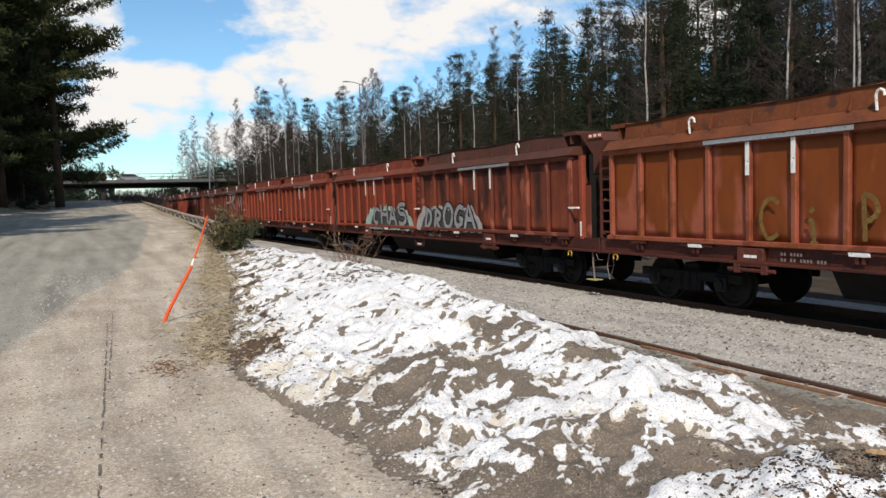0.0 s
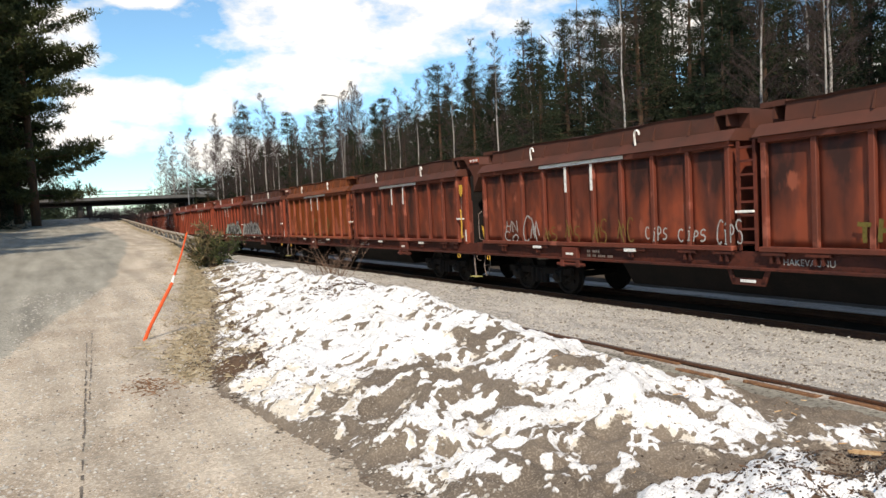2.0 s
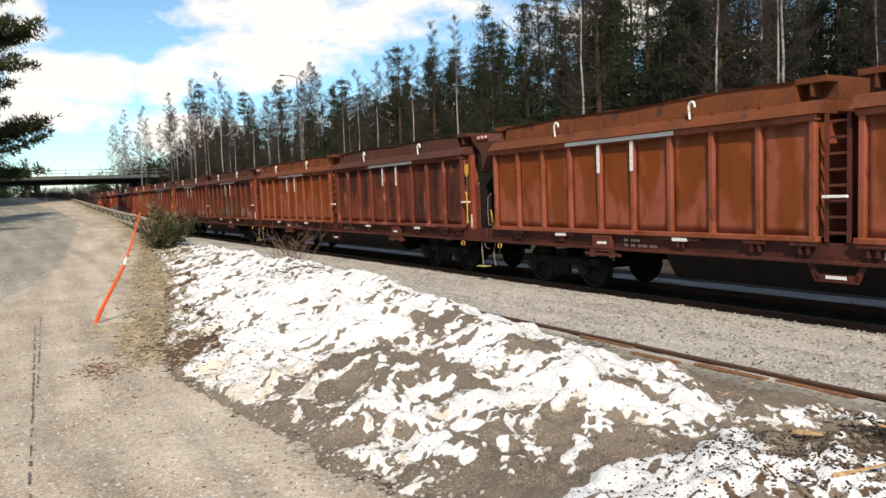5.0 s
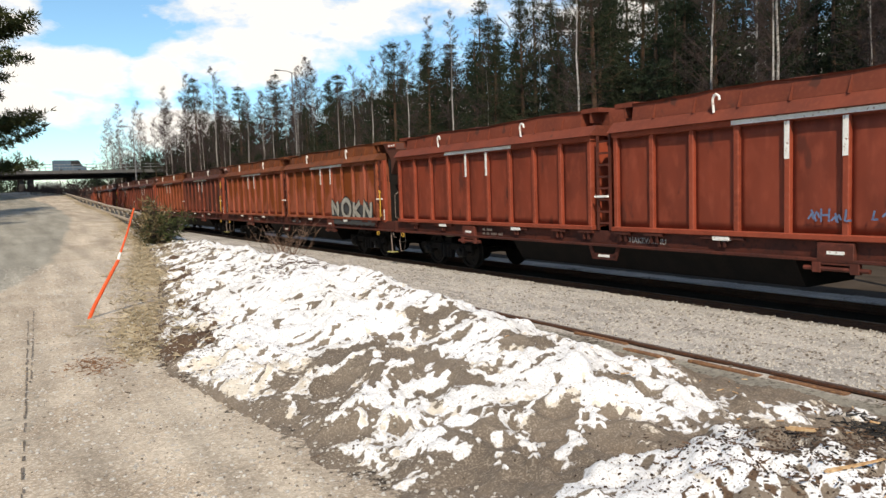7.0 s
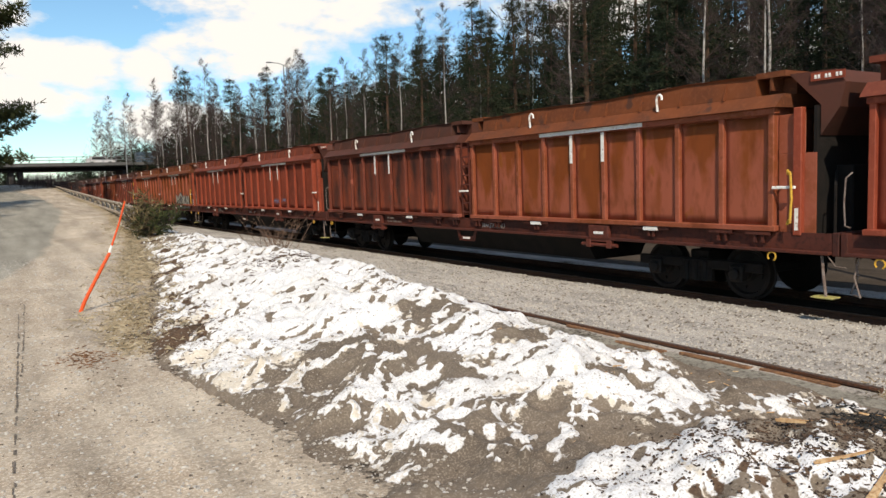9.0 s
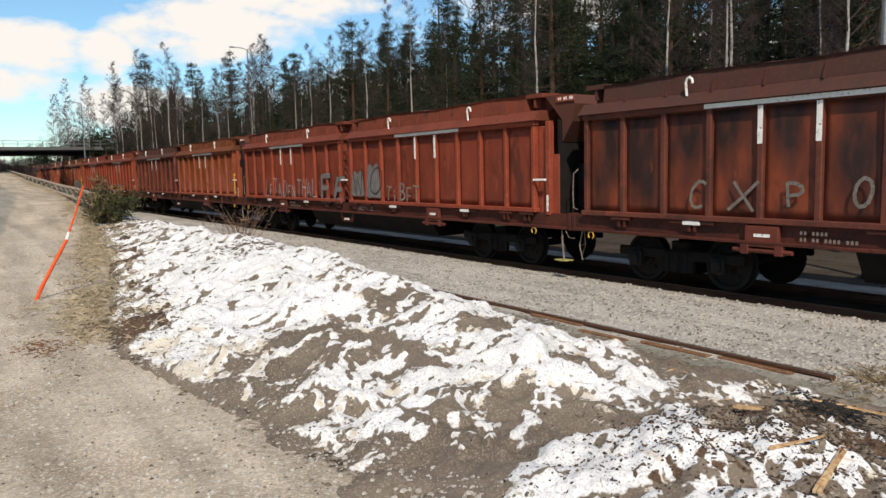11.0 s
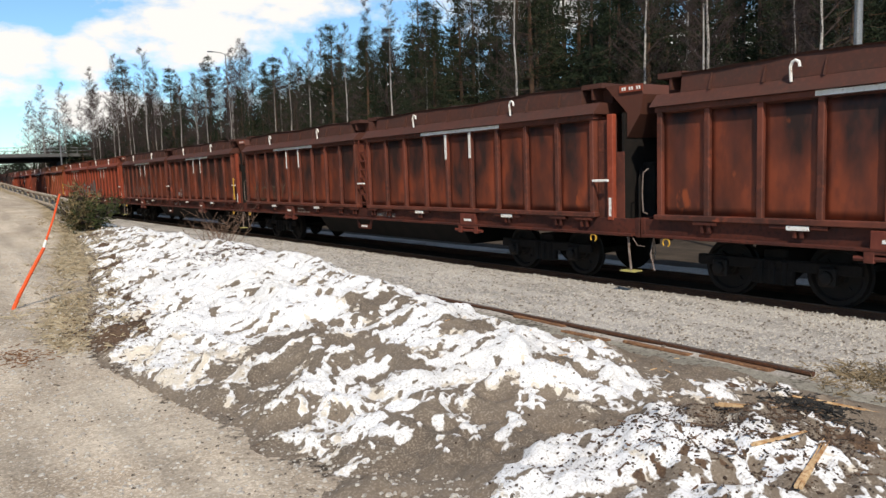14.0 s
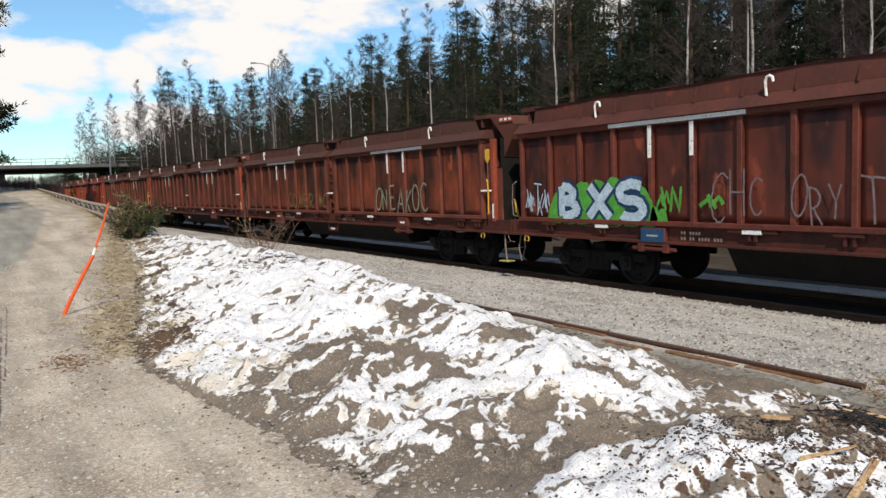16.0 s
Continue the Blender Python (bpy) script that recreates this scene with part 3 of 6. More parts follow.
def heap_height(x, y):
    g, base, up, hill, snow = heap_fields(x, y)
    lump = (fractal(x, y, 1.9, 51) - 0.5) * 0.24 + (fractal(x, y, 6, 55, 4) - 0.5) * 0.13 + (fractal(x, y, 18, 58, 2) - 0.5) * 0.02
    on = ramp(up, 0.0, 0.15)
    z = base + on * lump + snow * (0.035 + 0.13 * (fractal(u_of(x, y), v_of(x, y), 3.5, 61, 4) - 0.5))
    return np.where(up < 0.01, g - 0.2, np.maximum(z, g - 0.2))


def heap_masks(x, y, z):
    g, base, up, hill, snow = heap_fields(x, y)
    dirty = ramp(fractal(x, y, 2.6, 71, 5), 0.44, 0.60) * (1 - ramp(x - 0.06 * np.clip(y - 8, 0, 20), 1.9, 2.8))
    brown = ramp(fractal(x, y, 3.2, 81), 0.50, 0.60) * np.maximum(ramp(y, 7.0, 7.9) * (1 - ramp(x - 0.16 * (y - 9), 1.9, 2.5)), 1.0 * np.exp(-((x - 5.3) / 0.7) ** 2 - ((y - 2.9) / 0.4) ** 2))
    brown = np.maximum(brown, 0.9 * hill * ramp(fractal(x, y, 14.0, 85) + 0.12 * ramp(x, 3.2, 4.0), 0.60, 0.76))
    foot = 1 - ramp(up + 0.3 * (fractal(x, y, 2.5, 88) - 0.5), 0.02, 0.12)
    return np.stack([snow * (1 - foot), np.maximum(np.maximum(dirty * snow * 0.62, 0.52 * np.clip(4 * snow * (1 - snow), 0, 1) * ramp(fractal(x, y, 5.0, 73), 0.38, 0.6)), 0.22 * foot), np.maximum(brown, 0.35 * foot), 1 + 0 * x], -1)


SPLIT = -0.5 + 0.032 * 105
bank = sheet("snowbank", np.arange(0.9, 7.3, 0.032), np.concatenate([np.arange(SPLIT, 9, 0.032), np.arange(9, 25, 0.055)]), heap_height, M["heap"], heap_masks)
tagged(bank, "long melting bank of dirty ploughed snow and grit beside the siding", "snowbank")
mound = sheet("snow_mound", np.arange(0.9, 7.3, 0.032), -0.5 + 0.032 * np.arange(0, 106), heap_height, M["heap"], heap_masks)
tagged(mound, "low mound of old snow littered with bark and wood scraps", "snow mound")


def rail_profile(bm, x, z, y0, y1):
    prism(bm, [(x - 0.07, z - 0.16), (x + 0.07, z - 0.16), (x + 0.07, z - 0.145), (x + 0.012, z - 0.12), (x + 0.012, z - 0.045), (x + 0.036, z - 0.03), (x + 0.036, z - 0.004),
               (x + 0.025, z), (x - 0.025, z), (x - 0.036, z - 0.004), (x - 0.036, z - 0.03), (x - 0.012, z - 0.045), (x - 0.012, z - 0.12), (x - 0.07, z - 0.145)], y0, y1)


def track(x, y0, y1, label, sleepers, rails, lift=0.0, start=-6.0):
    e = tagged(new("railway_track"), label, "railway track", kind="structure")
    for s in rails:
        bm = bmesh.new()
        rail_profile(bm, x + s * GAUGE, RAIL, y0, y1)
        part("rail", bm, M["rail"], e, "rusty steel rail")
        bm = boxes((x + s * GAUGE - 0.026, x + s * GAUGE + 0.026, y0, y1, RAIL + 0.001, RAIL + 0.004))
        part("rail_head", bm, M["rail_top"], e)
    me = mesh_of("sleeper", boxes((-1.35, 1.35, -0.12, 0.12, -0.12, 0.0), bevel=0.02), M["sleeper"])
    for k in range(sleepers):
        piece("sleeper", me, e, pose(x + random.uniform(-0.05, 0.05), start + 0.6 * k + random.uniform(-0.03, 0.03), RAIL - 0.15 + lift, 0, 0, random.uniform(-1, 1)))
    return e


track(TRACK_X, -60, 420, "main railway track under the train, timber sleepers", 120, (-1, 1), lift=-0.03)
track(SIDING_X, 3.9, 120, "rusty siding rail half buried in gravel", 0, (1,))
for q, (a, b) in enumerate(((4.3, 5.2), (5.3, 6.3), (6.5, 7.3), (7.5, 8.6))):
    board = new("timber_board", mesh_of("timber_board", boxes((-0.08, 0.08, a, b, -0.05, 0.0), bevel=0.015), M["rustwood"]))
    board.matrix_basis = pose(7.485 + 0.015 * (q % 2), 0, RAIL - 0.028, 0, 12, 0.9 * (q % 3 - 1))
    tagged(board, "rust-stained split board packed against the siding rail", "board", "boards along the siding rail")

# ---- wagons ----
PITCH, STEP, SPEED, FIRST = 18.86, 0.92, 11.79, 12.88
ZB, ZT, SIDE = 1.35, 3.15, -1.55
CACHE = {}


def cached(key, make, mat):
    if key not in CACHE:
        CACHE[key] = mesh_of(key.split("|")[0], make(), mat)
    return CACHE[key]


def bar_path(pts, r, sides=6):
    bm = bmesh.new()
    tube(bm, pts, r, sides)
    return bm


def panel_mesh(seed):
    def make():
        bm = bmesh.new()
        bmesh.ops.create_grid(bm, x_segments=8, y_segments=12, size=0.5)
        rnd = random.Random(seed)
        for v in bm.verts:
            u, w = v.co.x, v.co.y
            bulge = (1 - (2 * u) ** 2) * (1 - (2 * w) ** 2)
            dent = noise.noise(Vector((u * 2.2 + 9 * seed, w * 3.0, 3.7 * seed)))
            v.co = Vector((-0.022 * bulge * (0.4 + 1.6 * dent), u * (STEP - 0.08), (w + 0.5) * (ZT - ZB - 0.1)))
        bmesh.ops.reverse_faces(bm, faces=bm.faces)
        bmesh.ops.solidify(bm, geom=bm.faces, thickness=0.012)
        return bm
    return make


def hook_points():
    return [(-0.05, 0.0, 0.0), (-0.06, 0.0, 0.22), (-0.06, -0.03, 0.28), (-0.06, -0.08, 0.30), (-0.06, -0.13, 0.27), (-0.06, -0.14, 0.20)]


def half(wagon, style, y0, flags):
    """One of the two boxes: walls, nine panels, ten ribs, beams, cover, hooks and white marks."""
    n9 = 9 * STEP
    y1 = y0 - n9
    pm, rm, cm = M[style + "_panel"], M[style + "_rib"], M["cover_" + style]

    def shell():
        bm = bmesh.new()
        for a in ((SIDE + 0.085, SIDE + 0.11, -n9 - 0.04, 0.04, ZB, ZT), (1.45, 1.53, -n9 - 0.04, 0.04, ZB, ZT),
                  (SIDE + 0.112, 1.448, -0.05, 0.03, ZB, ZT + 0.2), (SIDE + 0.112, 1.448, -n9 - 0.03, -n9 + 0.05, ZB, ZT + 0.2), (SIDE + 0.112, 1.448, -n9 + 0.052, -0.052, ZB, ZB + 0.05)):
            box(bm, *a)
        return bm
    wall = piece("box_body", cached("box_body|" + style, shell, rm), wagon, pose(0, y0, 0))
    for k in range(9):
        me = smooth(cached("panel|%s%d" % (style, k % 4), panel_mesh(k % 4), pm))
        piece("panel", me, wall, pose(SIDE + 0.07, -(k + 0.5) * STEP, ZB + 0.04))
    rib = cached("rib|" + style, lambda: boxes((-0.05, 0.05, -0.05, 0.05, 0, ZT - ZB - 0.02), bevel=0.012), rm)
    for k in range(10):
        piece("rib", rib, wall, pose(SIDE + 0.04, -k * STEP, ZB + 0.01))
    top = cached("top_beam|" + style, lambda: boxes((SIDE - 0.03, SIDE + 0.11, -n9 - 0.08, 0.08, ZT - 0.03, ZT + 0.07), bevel=0.012), rm)
    piece("top_beam", top, wall)
    low = cached("bottom_beam|" + style, lambda: boxes((SIDE - 0.045, SIDE + 0.11, -n9 - 0.1, 0.1, ZB - 0.06, ZB + 0.03), bevel=0.012), rm)
    piece("bottom_beam", low, wall)

    def cover():
        bm = bmesh.new()
        prism(bm, [(SIDE - 0.10, 3.22), (SIDE + 0.10, 3.43), (1.5, 3.43), (1.6, 3.22)], -n9 - 0.14, 0.14)
        prism(bm, [(SIDE + 0.10, 3.434), (SIDE + 0.15, 3.74), (SIDE + 0.11, 3.77), (SIDE + 0.35, 3.80), (1.3, 3.80), (1.45, 3.434)], -n9 + 0.35, -0.35)
        es = [e for e in bm.edges if abs(e.verts[0].co.y - e.verts[1].co.y) > 1]
        bmesh.ops.subdivide_edges(bm, edges=es, cuts=22)
        rnd = random.Random(7)
        for v in bm.verts:
            if v.co.z > 3.5:
                v.co.z += rnd.uniform(-0.012, 0.012) + 0.015 * math.sin(v.co.y * 1.7)
                v.co.x += rnd.uniform(-0.008, 0.008)
        return bm
    cov = piece("roof_cover", cached("roof_cover|" + style, cover, cm), wagon, pose(0, y0, 0), "rusty folded steel roof cover")
    cap = cached("cover_end|" + style, cover_end_mesh, cm)
    piece("cover_end", cap, cov, pose(0, 0.14, 0))
    piece("cover_end", cap, cov, pose(0, -n9 + 0.36, 0))
    fin = cached("gusset|" + style, lambda: prism_of([(0, 0), (0.10, 0.27), (0.16, 0.27), (0.16, 0.0)], 0.014), cm)
    for k in range(1, 9):
        piece("gusset", fin, cov, pose(SIDE + 0.03, -k * STEP, 3.42))
    hook = cached("hook", lambda: bar_path(hook_points(), 0.022), M["white"])
    for q in flags.get("hooks", (2.5, 6.5)):
        piece("hook", hook, cov, pose(SIDE + 0.08, -q * STEP, 3.38, 0, -4, flags.get("twist", 0) * (q - 4)), "white-painted steel hook")
    strip = cached("white_band", lambda: boxes((SIDE - 0.034, SIDE - 0.028, -6.15 * STEP, -2.92 * STEP, ZT - 0.02, ZT + 0.055)), M["white"])
    piece("white_band", strip, wall, None, "white painted band")
    mark = cached("white_stripe", lambda: boxes((-0.014, -0.0115, -0.043, 0.043, -0.62, -0.04)), M["white"])
    for k in (4, 5):
        piece("white_stripe", mark, wall, pose(SIDE - 0.002, -k * STEP, ZT), "white painted stripe")
    return wall, cov


def cover_end_mesh():
    """The hollow box at the end of a roof cover."""
    return boxes((SIDE + 0.14, 1.3, -0.5, 0, 3.70, 3.79), (SIDE + 0.45, 1.3, -0.5, 0, 3.434, 3.70), (SIDE + 0.16, SIDE + 0.45, -0.27, -0.23, 3.5, 3.70))


def prism_of(profile, thick):
    bm = bmesh.new()
    prism(bm, profile, -thick / 2, thick / 2)
    return bm


def lathe_x(bm, profile, sides=24):
    """A profile of (x, r) turned about the x axis."""
    rings = [[bm.verts.new((x, r * math.cos(a), r * math.sin(a))) for a in [2 * math.pi * k / sides for k in range(sides)]] for x, r in profile]
    for a, b in zip(rings, rings[1:]):
        for k in range(sides):
            bm.faces.new((a[k], a[(k + 1) % sides], b[(k + 1) % sides], b[k]))
    bm.faces.new(rings[0])
    bm.faces.new(rings[-1][::-1])
    bmesh.ops.recalc_face_normals(bm, faces=bm.faces)


def wheelset_mesh():
    bm = bmesh.new()
    for s in (-1, 1):
        lathe_x(bm, [(s * 0.70, 0.12), (s * 0.72, 0.40), (s * 0.715, 0.50), (s * 0.745, 0.50), (s * 0.75, 0.465), (s * 0.85, 0.455), (s * 0.85, 0.39), (s * 0.80, 0.36), (s * 0.80, 0.16), (s * 0.86, 0.13)])
    tube(bm, [(-1.05, 0, 0), (1.05, 0, 0)], 0.08, 10)
    for k in range(4):
        a = k * math.pi / 2
        box(bm, -0.83, -0.80, 0.26 * math.cos(a) - 0.03, 0.26 * math.cos(a) + 0.03, 0.26 * math.sin(a) - 0.03, 0.26 * math.sin(a) + 0.03)
    return bm


def bogie(wagon, y):
    def frame_mesh():
        bm = bmesh.new()
        for s in (-1, 1):
            box(bm, s * 1.05 - 0.05, s * 1.05 + 0.05, -1.35, 1.35, 0.52, 0.70, bevel=0.02)
            box(bm, s * 1.05 - 0.06, s * 1.05 + 0.06, -0.35, 0.35, 0.30, 0.55, bevel=0.02)
            for q in (-0.2, 0.0, 0.2):
                tube(bm, [(s * 1.08, q, 0.30), (s * 1.08, q, 0.66)], 0.07, 8)
        box(bm, -1.0, 1.0, -0.2, 0.2, 0.5, 0.85, bevel=0.02)
        return bm
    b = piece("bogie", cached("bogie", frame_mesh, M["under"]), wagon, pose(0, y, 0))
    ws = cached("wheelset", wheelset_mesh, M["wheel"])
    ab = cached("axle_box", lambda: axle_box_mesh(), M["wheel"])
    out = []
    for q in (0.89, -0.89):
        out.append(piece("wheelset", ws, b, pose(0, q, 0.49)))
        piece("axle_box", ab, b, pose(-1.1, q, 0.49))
    return out


def axle_box_mesh():
    bm = boxes((-0.08, 0.1, -0.13, 0.13, -0.14, 0.16), bevel=0.03)
    lathe_x(bm, [(-0.14, 0.07), (-0.13, 0.10), (-0.07, 0.11)], 12)
    return bm


def stroke(bm, pts, w, x, depth=0.002):
    """A flat painted stroke in the y-z plane, in short quads."""
    pts = [Vector((x - 0.00015 * i, a, b)) for i, (a, b) in enumerate(pts)]
    rows = []
    for i, q in enumerate(pts):
        d = (pts[min(i + 1, len(pts) - 1)] - pts[max(i - 1, 0)]).normalized()
        nrm = Vector((0, -d.z, d.y)) * w / 2
        rows.append((bm.verts.new(q + nrm), bm.verts.new(q - nrm)))
    for a, b in zip(rows, rows[1:]):
        bm.faces.new((a[0], b[0], b[1], a[1]))


def arc(cy, cz, ry, rz, a0, a1, n=10):
    return [(cy + ry * math.cos(radians(a0 + (a1 - a0) * i / n)), cz + rz * math.sin(radians(a0 + (a1 - a0) * i / n))) for i in range(n + 1)]


# strokes in a unit box, first number to the right, second up
GLYPH = {
    "C": [arc(0.55, 0.5, 0.45, 0.5, 50, 310)], "I": [[(0.3, 0), (0.7, 0)], [(0.5, 0), (0.5, 0.65)], [(0.3, 0.65), (0.55, 0.65)], [(0.45, 0.88), (0.6, 0.98)]],
    "P": [[(0.2, 0), (0.2, 1)], arc(0.2, 0.72, 0.6, 0.28, 90, -90)], "O": [arc(0.5, 0.5, 0.42, 0.5, 0, 360, 16)],
    "R": [[(0.2, 0), (0.2, 1)], arc(0.2, 0.72, 0.6, 0.28, 90, -90), [(0.35, 0.44), (0.85, 0)]], "B": [[(0.2, 0), (0.2, 1)], arc(0.2, 0.75, 0.5, 0.25, 90, -90), arc(0.2, 0.25, 0.65, 0.25, 90, -90)],
    "Y": [[(0.1, 1), (0.5, 0.5), (0.9, 1)], [(0.5, 0.5), (0.4, 0)]], "T": [[(0.05, 1), (0.95, 0.95)], [(0.5, 0.97), (0.5, 0)]],
    "H": [[(0.15, 0), (0.15, 1)], [(0.85, 0), (0.85, 1)], [(0.15, 0.5), (0.85, 0.5)]], "N": [[(0.12, 0), (0.12, 1), (0.85, 0), (0.85, 1)]],
    "W": [[(0.05, 1), (0.28, 0), (0.5, 0.8), (0.72, 0), (0.95, 1)]], "X": [[(0.1, 0), (0.9, 1)], [(0.1, 1), (0.9, 0)]], "D": [[(0.2, 0), (0.2, 1)], arc(0.2, 0.5, 0.65, 0.5, 90, -90)],
    "G": [arc(0.55, 0.5, 0.45, 0.5, 50, 340) + [(0.6, 0.4)]], "S": [arc(0.5, 0.74, 0.4, 0.25, 40, 260) + arc(0.5, 0.25, 0.4, 0.26, 90, -140)], "M": [[(0.05, 0), (0.15, 1), (0.5, 0.3), (0.85, 1), (0.95, 0)]],
    "E": [[(0.85, 0.97), (0.2, 0.95), (0.2, 0.0), (0.85, 0.02)], [(0.2, 0.5), (0.7, 0.5)]], "L": [[(0.2, 1), (0.2, 0), (0.85, 0.04)]], "K": [[(0.2, 0), (0.2, 1)], [(0.85, 1), (0.25, 0.45), (0.9, 0)]],
    "A": [[(0.05, 0), (0.5, 1), (0.95, 0)], [(0.25, 0.4), (0.75, 0.4)]], "~": [[(0.0, 0.2), (0.3, 0.7), (0.45, 0.2), (0.7, 0.8), (1.0, 0.3)], [(0.2, 0.95), (0.75, 0.05)]],
}
PAINT = {}


def paint(name, col, rough=0.6):
    if name not in PAINT:
        PAINT[name] = material("spray_" + name, col, [v * 0.75 for v in col], 5, rough, [v * 0.55 for v in col], 25, 0.05)
    return PAINT[name]


def tag_text(wagon, text, y, z, w, h, width, mat, lift=0.0, label="", slant=0.0, wild=1.0):
    """Sprayed letters that run back along the wagon from y; they stand 2 mm proud of what they lie on."""
    rnd = random.Random(len(text) * 31 + int(y * -100))
    for k, ch in enumerate(text):
        bm = bmesh.new()
        lean, drop, big = wild * rnd.uniform(-0.15, 0.35), wild * rnd.uniform(-0.12, 0.14), 1 + wild * rnd.uniform(-0.15, 0.2)
        for row, pts in enumerate(GLYPH.get(ch, [])):
            fine = []
            for (a0, b0), (a1, b1) in zip(pts, pts[1:]):
                fine += [(a0 + (a1 - a0) * q / 3 + rnd.uniform(-0.022, 0.022), b0 + (b1 - b0) * q / 3 + rnd.uniform(-0.022, 0.022)) for q in range(3)]
            fine.append(pts[-1])
            stroke(bm, [(y - (k * 1.15 + a * big + (slant + lean) * b) * w, z + (b * big + drop) * h) for a, b in fine], width, SIDE - 0.016 - lift - 0.0004 * row)
        part("graffiti_letter", bm, mat, wagon, label)


def blob(wagon, y0, y1, z0, z1, mat, lift, seed, label=""):
    """A sprayed ground for letters: a row of overlapping rounded lobes with an uneven top."""
    bm = bmesh.new()
    rnd = random.Random(seed)
    n = max(10, round(abs(y0 - y1) / 0.035))
    lobe = max(2, round(abs(y0 - y1) / 0.40))
    size = [rnd.uniform(0.06, 0.2) for _ in range(lobe + 1)]
    rows = []
    for i in range(n + 1):
        g = i / n
        k = min(int(g * lobe), lobe - 1)
        arch = math.sin(math.pi * (g * lobe - k)) ** 0.6
        end = min(1.0, 0.35 + 5 * min(g, 1 - g))
        top = z0 + (z1 - z0) * (end * (1 - size[k]) + (arch - 1) * 0.13 + rnd.uniform(-0.02, 0.02))
        low = z0 + (z1 - z0) * (0.04 * (1 - arch) + rnd.uniform(-0.015, 0.015))
        y = y0 + (y1 - y0) * g
        rows.append([bm.verts.new((SIDE - 0.015 - lift, y, low + (top - low) * q / 3)) for q in range(4)])
    for c, d in zip(rows, rows[1:]):
        for q in range(3):
            bm.faces.new((c[q], d[q], d[q + 1], c[q + 1]))
    return part("graffiti_fill", bm, mat, wagon, label)


def freight_wagon(style_a, style_b, flags):
    wagon = tagged(new("freight_wagon"), flags["label"], "freight wagon", "wagons of the goods train")
    half(wagon, style_a, 0.0, flags)
    half(wagon, style_b, -9.03, flags)
    end = -18.28

    solid = cached("side_sill", lambda: boxes((-0.02, 0.02, end, 0.35, 1.02, 1.285)), M["frame"])
    lip = cached("sill_flange", lambda: boxes((-0.07, 0.07, end, 0.35, 0.97, 1.02), bevel=0.008), M["frame"])
    for q in (-1, 1):
        sl = piece("side_sill", solid, wagon, pose(q * 1.47, 0, 0))
        piece("sill_flange", lip, sl, pose(q * 0.05, 0, 0))
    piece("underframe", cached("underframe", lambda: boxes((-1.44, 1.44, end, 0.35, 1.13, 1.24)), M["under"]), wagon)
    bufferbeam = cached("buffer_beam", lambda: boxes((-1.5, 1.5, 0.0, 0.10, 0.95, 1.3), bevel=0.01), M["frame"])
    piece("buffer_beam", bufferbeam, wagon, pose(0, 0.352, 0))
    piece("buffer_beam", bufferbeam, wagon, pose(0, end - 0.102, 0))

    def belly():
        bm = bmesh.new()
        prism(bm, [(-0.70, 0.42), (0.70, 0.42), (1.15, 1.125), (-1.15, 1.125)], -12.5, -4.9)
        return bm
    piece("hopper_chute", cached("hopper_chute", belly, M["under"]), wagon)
    sets = bogie(wagon, -1.80) + bogie(wagon, -15.5)
    # fittings along the sill
    plate = cached("tag_plate", lambda: boxes((-0.06, 0.0, -0.17, 0.17, -0.035, 0.035), bevel=0.006), M["white"])
    hasp = cached("hasp", lambda: boxes((-0.035, 0.0, -0.03, 0.03, -0.15, -0.037), bevel=0.006), M["frame"])
    wing = cached("wing", lambda: boxes((-0.05, 0.0, -0.13, 0.13, -0.03, 0.03), bevel=0.008), M["frame"])
    lug = cached("lug", lambda: boxes((-0.06, 0, -0.22, 0.22, -0.05, 0.0), (-0.04, 0, -0.1, -0.05, -0.18, -0.05), (-0.04, 0, 0.04, 0.09, -0.18, -0.05)), M["frame"])
    for y in (-2.45, -5.75, -11.5, -14.85):
        tp = piece("tag_plate", plate, wagon, pose(SIDE + 0.03, y, 1.245), "white-painted latch plate")
        for q in (-0.055, 0.055):
            piece("hasp", hasp, tp, pose(0, q, 0))
        for q in (-0.31, 0.31):
            piece("wing", wing, tp, pose(0, q, 0.01))
    for y in (-0.9, -7.3, -8.15, -9.2, -10.0, -16.4, -17.1):
        piece("lug", lug, wagon, pose(SIDE + 0.03, y, 1.28))
    boxp = cached("label_box", lambda: boxes((-0.09, 0.0, -0.28, 0.28, -0.02, 0.26), bevel=0.01), M["maroon_rib"])
    note = cached("label_note", lambda: boxes((-0.097, -0.092, -0.15, 0.12, 0.09, 0.14)), M["white"])
    jack = cached("jack_bracket", jack_mesh, M["maroon_rib"])
    for y in (-3.75, -13.5):
        lb = piece("label_box", boxp, wagon, pose(SIDE + 0.05, y, 1.0))
        piece("label_note", note, lb)
        piece("jack_bracket", jack, wagon, pose(SIDE + 0.03, y, 0.97))
    bar = cached("number_bar", lambda: boxes((-0.004, 0.0, -0.036, 0.0, 0.0, 0.058)), M["faded"])
    for row, count, gaps in ((0.0, 14, (2, 5, 10)), (0.10, 7, (2,))):
        for q in range(count):
            if q not in gaps:
                piece("number_bar", bar, wagon, pose(1.5 + SIDE * 2 + 0.058, -4.35 - 0.062 * q, 1.06 + row))
    foot = cached("centre_bracket", lambda: foot_mesh(), M["frame"])
    fb = piece("centre_bracket", foot, wagon, pose(SIDE + 0.05, -8.65, 0.97))
    piece("label_note", cached("foot_note", lambda: boxes((-0.036, -0.0305, -0.16, 0.16, -0.22, -0.17)), M["white"]), fb)
